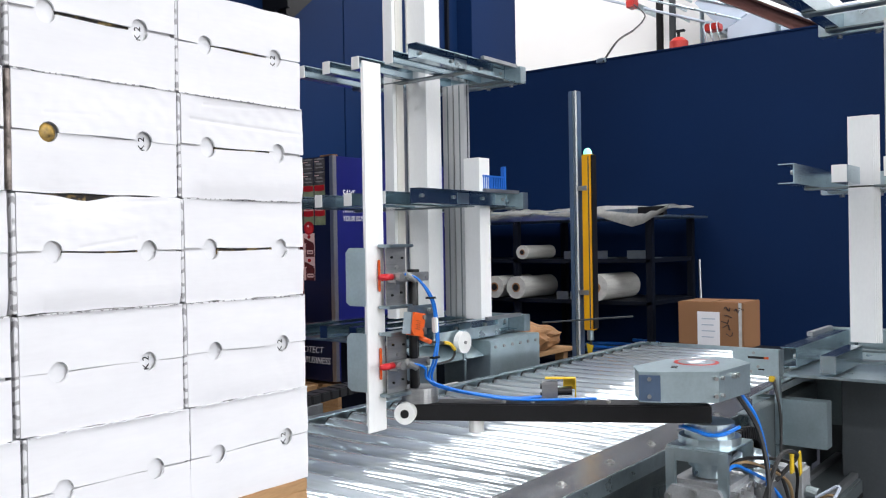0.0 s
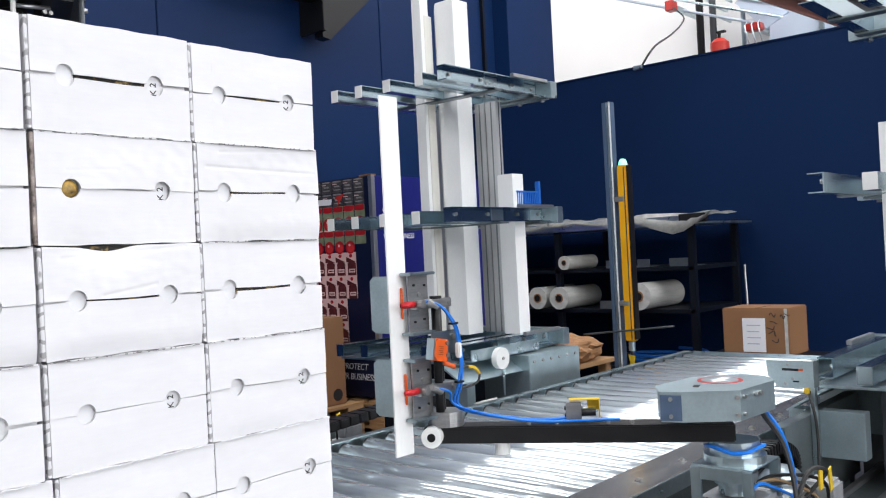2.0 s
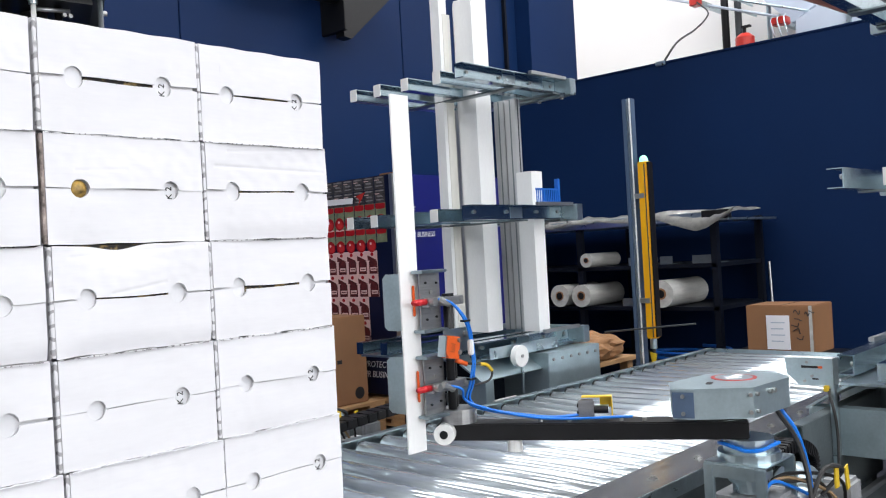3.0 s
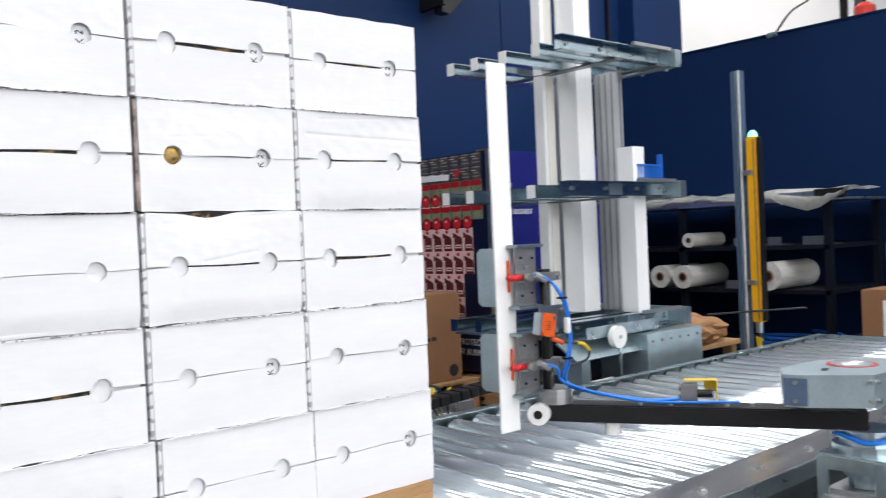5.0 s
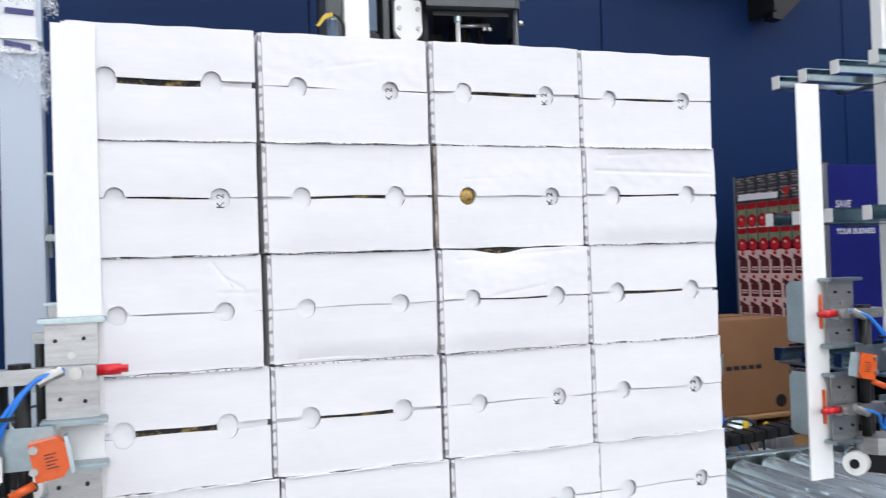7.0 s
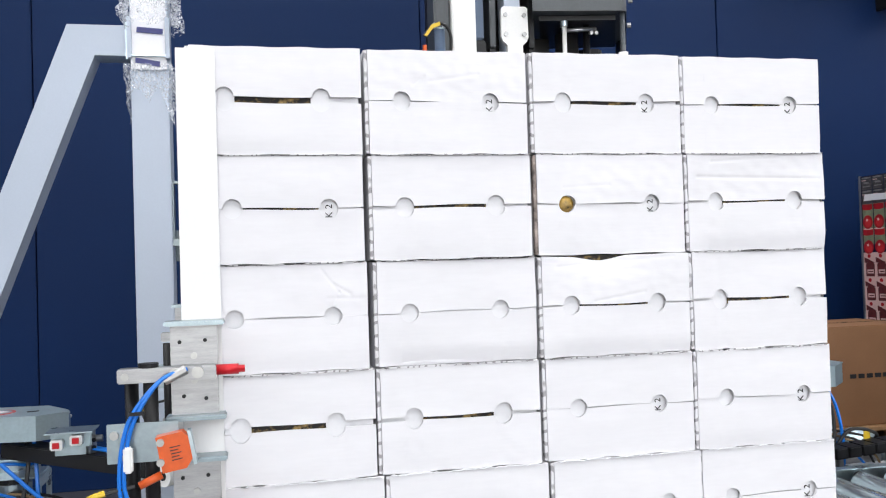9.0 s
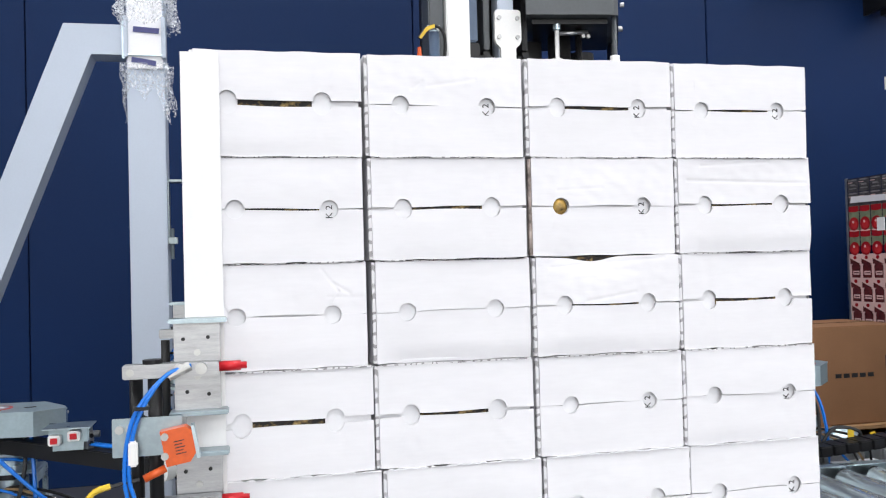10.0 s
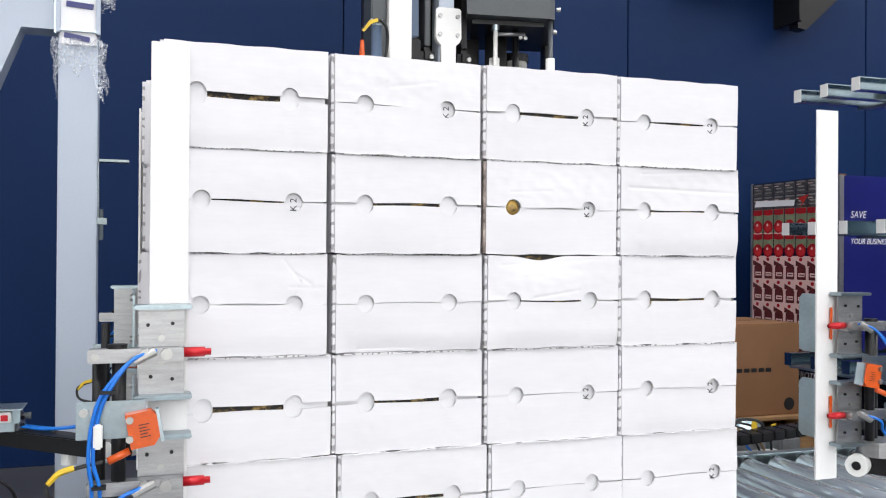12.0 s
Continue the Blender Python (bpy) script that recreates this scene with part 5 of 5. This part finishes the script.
cyl((4.617, 1.198, 1.766), (4.617, 1.198, 1.772), 0.017, 20, 0.006, bm=sc_)
part("signal_cap", sc_, M_LED, lc, "lit green-white signal cap")
for z in (0.9, 1.52):
    part("clamp", box(4.585, 4.65, 1.19, 1.255, z, z + 0.028, 0.002), M_ALU, lc)
part("plug", cyl((4.617, 1.198, 0.69), (4.617, 1.198, 0.63), 0.02, 14), M_GALV, lc)
part("cable", hose([(4.617, 1.198, 0.63), (4.617, 1.2, 0.58), (4.63, 1.24, 0.4), (4.62, 1.28, 0.1)], 0.01, 6), M_RUBBER, lc)
part("cable_tag", prism([(1.175, 0.6), (1.22, 0.61), (1.21, 0.55), (1.19, 0.54)], "x", 4.604, 4.612), M_TAG, lc, "yellow tag")
part("cross_bar", cyl((4.57, 1.5, 0.725), (4.57, 0.9, 0.785), 0.0055, 8), M_DARK, lc, "thin dark bar")

# ---- dark shelf rack with film rolls ----
sh = root("shelf_rack", (6.3, 2.4, 0), "black steel shelf rack at the partition wall", "shelf rack")
for sx_ in (5.85, 6.6):
    for sy_ in (1.36, 2.5, 3.62):
        part("post", box(sx_, sx_ + 0.05, sy_, sy_ + 0.05, 0, 1.42, 0.003), M_NAVYP, sh)
for z in (0.34, 0.775, 1.085):
    part("shelf", box(5.85, 6.65, 1.37, 3.66, z - 0.03, z, 0.002), M_NAVYP, sh)
part("top_shelf", box(5.82, 6.65, 1.25, 3.8, 1.385, 1.40, 0.002), M_GALV, sh, "galvanised top sheet")
part("top_beam", box(5.82, 5.87, 1.45, 3.8, 1.40, 1.45, 0.003), M_GALV, sh)
part("beam_end", box(5.815, 5.875, 1.25, 1.45, 1.395, 1.46, 0.003), M_BLACK, sh)


def film_roll(x, y, z, r, length, label):
    fr_ = root("film_roll", (x, y, z), label, "film roll", "rolls of film")
    b = cyl((x, y, z + r), (x + length, y, z + r), r, 36)
    part("film", b, M_FILM, fr_, "clear wound stretch film", smooth=False)
    part("core", cyl((x - 0.004, y, z + r), (x + length + 0.004, y, z + r), r * 0.42, 24), M_BROWN, fr_, "cardboard core")
    part("core_hole", cyl((x - 0.006, y, z + r), (x + 0.003, y, z + r), r * 0.3, 24), M_BLACK, fr_)


film_roll(5.80, 2.70, 0.776, 0.088, 0.5, "roll of clear stretch film on the shelf")
film_roll(5.78, 2.48, 0.776, 0.088, 0.5, "roll of clear stretch film on the shelf")
film_roll(5.74, 1.76, 0.776, 0.1, 0.55, "roll of clear stretch film on the shelf")
film_roll(5.80, 2.43, 1.086, 0.055, 0.42, "slim roll of clear film on the upper shelf")
for k, (y, z) in enumerate(((2.05, 1.086), (1.9, 1.086), (1.78, 1.086), (1.52, 1.086), (1.42, 1.086), (2.12, 0.776), (2.0, 0.776))):
    sm = root("steel_bracket", (5.95, y, z), "small zinc bracket lying on the shelf", "bracket", "small parts on the shelf")
    part("plate", box(5.88, 6.05, y - 0.05, y + 0.05, z, z + 0.006, 0.001, bm=box(5.88, 5.886, y - 0.05, y + 0.05, z + 0.006, z + 0.06)), M_GALVD, sm)
# plastic sheet draped on the top
dr = bmesh.new()
grid = []
for i in range(31):
    row = []
    for j in range(9):
        y = 1.22 + 2.5 * i / 30
        s = j / 8
        x = 5.78 + 0.6 * s
        z = 1.452 + 0.035 * noise.noise((y * 5, s * 3, 1)) + 0.02 * noise.noise((y * 14, s * 8, 4)) + 0.02
        if j == 0:
            z -= 0.05 + 0.12 * max(0, 1 - abs(y - 1.5) / 0.25) + 0.03 * abs(noise.noise((y * 9, 2, 2)))
            x = 5.76
        row.append(dr.verts.new((x, y, z)))
    grid.append(row)
for a, b in zip(grid, grid[1:]):
    for k in range(8):
        dr.faces.new((a[k], a[k + 1], b[k + 1], b[k]))
ret = bmesh.ops.solidify(dr, geom=dr.faces, thickness=0.002)
thing("plastic_sheet", dr, M_FILM, "crumpled milky plastic sheet draped on the rack", "sheet", "", (6.0, 2.4, 1.4), smooth=True)
pol = root("floor_stick", (6.6, 1.3, 0), "thin grey stick leaning on the partition", "stick")
part("stick", hose([(6.62, 1.33, 0.0), (6.63, 1.31, 0.5), (6.66, 1.33, 1.06)], 0.009, 8), M_ALU, pol)
bl = root("hose_coil", (6.2, 2.0, 0.34), "blue hose coil on the low shelf", "hose")
part("coil", hose([(6.15 + 0.2 * math.cos(t), 1.75 + 0.3 * math.sin(t), 0.358 + 0.006 * t) for t in [i * 0.6 for i in range(22)]], 0.013, 6, n=3), M_BLUEF, bl)

# brown box on a stand beyond the conveyor's end
st = root("low_table", (5.6, 0.8, 0), "dark steel table behind the conveyor end", "table")
part("top", box(5.3, 5.95, 0.35, 1.2, 0.47, 0.495, 0.003), M_NAVYP, st)
for lx in (5.32, 5.87):
    for ly in (0.38, 1.12):
        part("leg", box(lx, lx + 0.05, ly, ly + 0.05, 0, 0.47, 0.003), M_NAVYP, st)
b2 = root("cardboard_box", (5.7, 0.8, 0.496), "taped brown cardboard box with a paper label", "box", "brown boxes")
part("body", box(5.6, 5.93, 0.625, 1.065, 0.496, 0.805, 0.006), M_BROWN, b2)
part("flap_gap", box(5.6, 5.93, 0.83, 0.834, 0.805, 0.807), M_INSIDE, b2)
part("tape", box(5.597, 5.6, 0.635, 0.655, 0.5, 0.803), M_FILM, b2, "clear packing tape")
part("label", box(5.596, 5.6, 0.78, 0.93, 0.52, 0.74), M_LETTER, b2, "white paper label")
for k in range(4):
    part("print_line", box(5.594, 5.596, 0.81 + 0.01 * (k % 2), 0.9, 0.69 - 0.04 * k, 0.697 - 0.04 * k), M_PALE, b2, "grey line of small print")
for k, (y, z) in enumerate(((0.73, 0.76), (0.72, 0.72), (0.74, 0.68), (0.73, 0.64), (0.715, 0.6), (0.64, 0.77), (0.67, 0.75))):
    part("scrawl", hose([(5.597, y + 0.02 + 0.01 * math.sin(7 * k), z), (5.597, y + 0.008 * math.cos(5 * k), z + 0.018 * math.sin(2.3 * k + 1)), (5.597, y - 0.012, z - 0.012), (5.597, y - 0.02, z + 0.012 * math.cos(3 * k))], 0.0028, 5, n=5), M_INK, b2, "black marker scrawl")

# ---- pallet wrapper behind the stack ----
ga = root("gantry_column", (-0.27, 2.05, 0), "pale grey steel gantry with a sloping brace", "gantry")
part("column", box(-0.345, -0.205, 2.0, 2.14, 0.012, 2.6, 0.004), M_PALE, ga, "pale grey box-section column")
part("base_plate", box(-0.45, -0.1, 1.9, 2.24, 0, 0.012, 0.002), M_PALE, ga)
part("head_arm", prism([(-0.345, 2.145), (-0.345, 2.262), (-0.572, 2.262), (-0.474, 2.145)], "y", 2.0, 2.12), M_PALE, ga)
part("brace", prism([(-0.572, 2.262), (-0.474, 2.145), (-1.30, 0.0), (-1.435, 0.0)], "y", 2.0, 2.12), M_PALE, ga, "sloping box-section brace")
part("joint_plate", box(-0.36, -0.345, 1.992, 2.14, 2.13, 2.275, 0.002), M_GALV, ga)
part("head_box", box(-0.34, -0.21, 1.985, 2.0, 2.09, 2.5, 0.003), M_LETTER, ga, "white head plate")
for q in (-0.352, -0.212):
    part("head_flat", box(q, q + 0.016, 1.968, 2.0, 2.13, 2.29, 0.002), M_PALE, ga)
part("head_flat", box(-0.336, -0.212, 1.97, 1.984, 2.138, 2.146, 0.001), M_GALV, ga)
part("brand_bar", prism([(-0.318, 2.232), (-0.222, 2.226), (-0.22, 2.247), (-0.316, 2.253)], "y", 1.98, 1.984), M_DISPLAY, ga, "dark blue slanted bar")
part("brand_bar", prism([(-0.325, 2.114), (-0.235, 2.1), (-0.233, 2.12), (-0.323, 2.134)], "y", 1.98, 1.984), M_DISPLAY, ga, "dark blue slanted bar")
part("side_bracket", box(-0.205, -0.09, 2.04, 2.1, 1.655, 1.665, 0.002, bm=box(-0.205, -0.2, 2.04, 2.1, 1.41, 1.665)), M_GALVD, ga)
part("eye_bolt", cyl((-0.19, 2.03, 1.35), (-0.19, 2.03, 1.47), 0.008, 8, bm=box(-0.205, -0.17, 2.02, 2.05, 1.41, 1.435)), M_GALVD, ga)
bw = root("bubble_wrap", (-0.27, 2.05, 2.1), "torn clear bubble wrap round the gantry column", "wrapping")


def wrap_sheet(z1, z0, seed, puff, torn):
    wr = bmesh.new()
    rg = []
    for i in range(19):
        z = z1 + (z0 - z1) * i / 18
        row = []
        for k in range(40):
            t = 2 * math.pi * k / 40
            q = 0.086 + puff * abs(noise.noise((math.cos(t) * 2.5 + seed, math.sin(t) * 2.5, z * 9))) + 0.012 * noise.noise((math.cos(t) * 7, math.sin(t) * 7, z * 26 + seed))
            sq = max(abs(math.cos(t)), abs(math.sin(t)))
            low = torn * noise.noise((math.cos(t) * 2, math.sin(t) * 2, seed + 5)) * i / 18
            row.append(wr.verts.new((-0.275 + q * math.cos(t) / sq * 0.9, 2.065 + q * math.sin(t) / sq * 0.95, z + low)))
        rg.append(row)
    for a, b in zip(rg, rg[1:]):
        for k in range(40):
            wr.faces.new((a[k], a[(k + 1) % 40], b[(k + 1) % 40], b[k]))
    return wr


part("sheet", wrap_sheet(2.11, 1.96, 1.0, 0.05, 0.16), M_WRAP, bw)
part("sheet", wrap_sheet(2.45, 2.26, 7.0, 0.09, 0.06), M_WRAP, bw)

wm = root("wrapper_mast", (1.08, 1.6, 0), "charcoal and white pallet wrapper mast behind the stack", "machine")
part("column", box(0.815, 0.902, 1.5, 1.62, 0.0, 3.6, 0.004), M_WHITEP, wm, "white column")
part("side_cover", box(0.755, 0.813, 1.53, 1.66, 0.0, 3.6, 0.006), M_DARK, wm, "charcoal side cover")
part("backplate", box(0.755, 1.16, 1.66, 1.7, 0.0, 3.6, 0.004), M_BLACK, wm)
part("guide_cover", box(0.905, 0.945, 1.55, 1.66, 2.12, 3.6, 0.006), M_STEELBLUE, wm, "slate grey guide cover")
part("guide_block", box(0.904, 0.95, 1.54, 1.66, 1.7, 2.115, 0.006), M_BLACK, wm)
for q in (0.965, 1.112):
    part("guide_rail", box(q, q + 0.022, 1.54, 1.66, 2.09, 3.6, 0.003), M_BLACK if q > 1 else M_DARK, wm)
part("rail", box(1.018, 1.078, 1.53, 1.62, 0.0, 3.6, 0.004), M_PALE, wm, "pale steel rail")
op = [(1.0, 2.225), (0.998, 2.12), (1.004, 2.105), (1.02, 2.09), (1.02, 1.8), (1.078, 1.8), (1.078, 2.09), (1.094, 2.105), (1.1, 2.12), (1.098, 2.225), (1.09, 2.232), (1.008, 2.232)]
rpp = part("rail_plate", prism(op, "y", 1.508, 1.529), M_WHITEP, wm, "white bolted plate with a narrow neck")
for bx in (1.014, 1.084):
    for bz in (2.13, 2.2):
        part("bolt", cyl((bx, 1.508, bz), (bx, 1.501, bz), 0.008, 12), M_BOLT, rpp)
for q in (0.975, 1.125):
    kb = part("roller_block", box(q - 0.028, q + 0.028, 1.53, 1.6, 2.02, 2.085, 0.016), M_BLACK, wm, "black moulded roller block")
    part("axle_nut", cyl((q + 0.012, 1.53, 2.046), (q + 0.012, 1.52, 2.046), 0.009, 6), M_BOLT, kb)
hd = part("film_head", prism([(1.10, 1.45), (1.425, 1.41), (1.445, 1.418), (1.64, 1.86), (1.26, 1.94)], "z", 2.2, 2.95), M_DARK, wm, "charcoal film carriage housing")
for bx, by, bz in ((1.47, 1.455, 2.25), (1.56, 1.67, 2.22), (1.6, 1.76, 2.25)):
    part("bolt", cyl((bx, by, bz), (bx + 0.014, by - 0.006, bz), 0.009, 8), M_BOLT, hd)
part("under_plate", prism([(1.14, 1.5), (1.42, 1.46), (1.58, 1.84), (1.28, 1.9)], "z", 2.18, 2.197), M_BLACK, wm)
part("carriage_back", box(1.15, 1.26, 1.74, 1.76, 1.7, 2.18, 0.003), M_BLACK, wm)
part("thin_rod", cyl((1.235, 1.5, 1.7), (1.235, 1.5, 2.185), 0.0085, 16), M_WHITEP, wm, "slim bright rod", smooth=True)
part("rod_head", cyl((1.235, 1.5, 2.16), (1.235, 1.5, 2.18), 0.015, 16), M_GALV, wm)
part("rod_sleeve", cyl((1.243, 1.53, 1.7), (1.243, 1.53, 2.06), 0.02, 20), M_WHITEP, wm, "white roller sleeve", smooth=True)
part("cross_rod", cyl((1.25, 1.53, 2.155), (1.37, 1.53, 2.165), 0.008, 14), M_ALU, wm, "chrome cross rod", smooth=True)
for q in (1.345, 1.365):
    part("cross_nut", cyl((q, 1.522, 2.145), (q, 1.51, 2.145), 0.008, 6), M_BOLT, wm)
part("dark_post", cyl((1.437, 1.44, 1.7), (1.437, 1.44, 2.2), 0.012, 18, 0.009), M_DARK, wm, smooth=True)
part("post_sleeve", cyl((1.437, 1.44, 1.7), (1.437, 1.44, 2.055), 0.0175, 20), M_WHITEP, wm, "white roller sleeve", smooth=True)
part("mid_post", cyl((1.34, 1.55, 1.7), (1.34, 1.55, 2.18), 0.013, 18), M_BLACK, wm, smooth=True)
part("mid_sleeve", cyl((1.34, 1.55, 1.7), (1.34, 1.55, 2.01), 0.018, 18), M_WHITEP, wm, "white roller sleeve", smooth=True)
part("film_spool", cyl((1.42, 1.74, 1.6), (1.42, 1.74, 2.1), 0.05, 28), M_FILM, wm, "clear film spool", smooth=True)
part("spool_cap", cyl((1.42, 1.74, 2.1), (1.42, 1.74, 2.13), 0.055, 28), M_BLACK, wm)
part("drive_roller", cyl((1.31, 1.68, 1.6), (1.31, 1.68, 2.18), 0.045, 24), M_RUBBER, wm, smooth=True)
part("red_band", cyl((1.31, 1.68, 1.95), (1.31, 1.68, 1.99), 0.048, 24), M_EXT, wm, "red band")
part("head_post", box(1.585, 1.612, 1.8, 1.85, 1.6, 2.2, 0.003), M_BLACK, wm)
part("grey_pipe", cyl((0.763, 1.48, 0.0), (0.763, 1.48, 2.13), 0.019, 20), M_STEELBLUE, wm, "slate grey pipe", smooth=True)
part("pipe_cap", cyl((0.763, 1.48, 2.13), (0.763, 1.48, 2.136), 0.017, 16), M_GALV, wm)
for q in (0.742, 0.776):
    part("cap_screw", cyl((q, 1.47, 2.136), (q, 1.47, 2.152), 0.006, 10), M_WHITEP, wm)
part("cable", hose([(0.7, 1.45, 2.1), (0.73, 1.45, 2.135), (0.765, 1.45, 2.145), (0.795, 1.46, 2.12), (0.8, 1.47, 2.06), (0.785, 1.47, 1.98)], 0.0055, 8), M_RUBBER, wm)
part("cable_tag", prism([(0.7, 2.1), (0.708, 2.096), (0.732, 2.126), (0.758, 2.137), (0.756, 2.149), (0.726, 2.138)], "y", 1.438, 1.444), M_TAG, wm, "yellow cable tag")
part("orange_plug", cyl((0.7, 1.44, 2.065), (0.7, 1.44, 2.0), 0.007, 12, 0.0105), M_ORANGE, wm, "orange plug")
part("plug_stem", cyl((0.7, 1.44, 1.9), (0.7, 1.44, 2.0), 0.009, 10), M_WHITEP, wm)
part("plug_arm", box(0.69, 0.77, 1.44, 1.46, 1.88, 1.9, 0.002), M_DARK, wm)

# boxes on the arm behind the stack, at the gantry's foot
sw = root("switch_box", (-0.4, 1.06, 0.812), "grey switch box with two red push buttons", "switch box")
part("mount", box(-0.44, -0.36, 1.04, 1.1, 0.812, 0.834), M_GALV, sw)
part("case", box(-0.45, -0.345, 1.035, 1.1, 0.834, 0.876, 0.003), M_COVER, sw)
part("lid", box(-0.46, -0.335, 1.0, 1.105, 0.876, 0.88, 0.001), M_GALV, sw, "overhanging sheet lid")
for q, zq in ((-0.43, 0.832), (-0.38, 0.842)):
    part("button_block", box(q - 0.016, q + 0.016, 1.005, 1.035, zq, zq + 0.028, 0.003), M_WHITEP, sw)
    part("button", box(q - 0.009, q + 0.009, 1.001, 1.005, zq + 0.006, zq + 0.022, 0.001), M_RED, sw, "red push button")
part("latch", cyl((-0.345, 1.06, 0.85), (-0.32, 1.06, 0.85), 0.01, 12), M_DARK, sw)
bh = root("supply_hose", (-0.55, 1.25, 0.0), "thin blue air hose hanging below the boom", "hose")
part("hose", hose([(-0.62, 1.2, 0.77), (-0.5, 1.18, 0.66), (-0.36, 1.17, 0.56), (-0.2, 1.16, 0.49), (0.0, 1.15, 0.42), (0.1, 1.15, 0.2), (0.12, 1.15, 0.005)], 0.006, 8), M_BLUEH, bh)
bf = root("blue_crate", (3.84, 1.36, 1.496), "small bright blue slotted crate on the magazine", "crate")
part("base", box(3.72, 3.93, 1.33, 1.42, 1.496, 1.502, 0.001), M_BLUEF, bf)
for k in range(12):
    part("slat", box(3.725 + 0.0165 * k, 3.733 + 0.0165 * k, 1.33, 1.334, 1.502, 1.57), M_BLUEF, bf)
part("rim", box(3.72, 3.93, 1.328, 1.336, 1.566, 1.576, 0.001), M_BLUEF, bf)
part("back", box(3.72, 3.93, 1.415, 1.42, 1.502, 1.576, 0.001), M_BLUEF, bf)
part("end_post", box(3.915, 3.935, 1.325, 1.35, 1.496, 1.63, 0.002), M_BLUEF, bf)
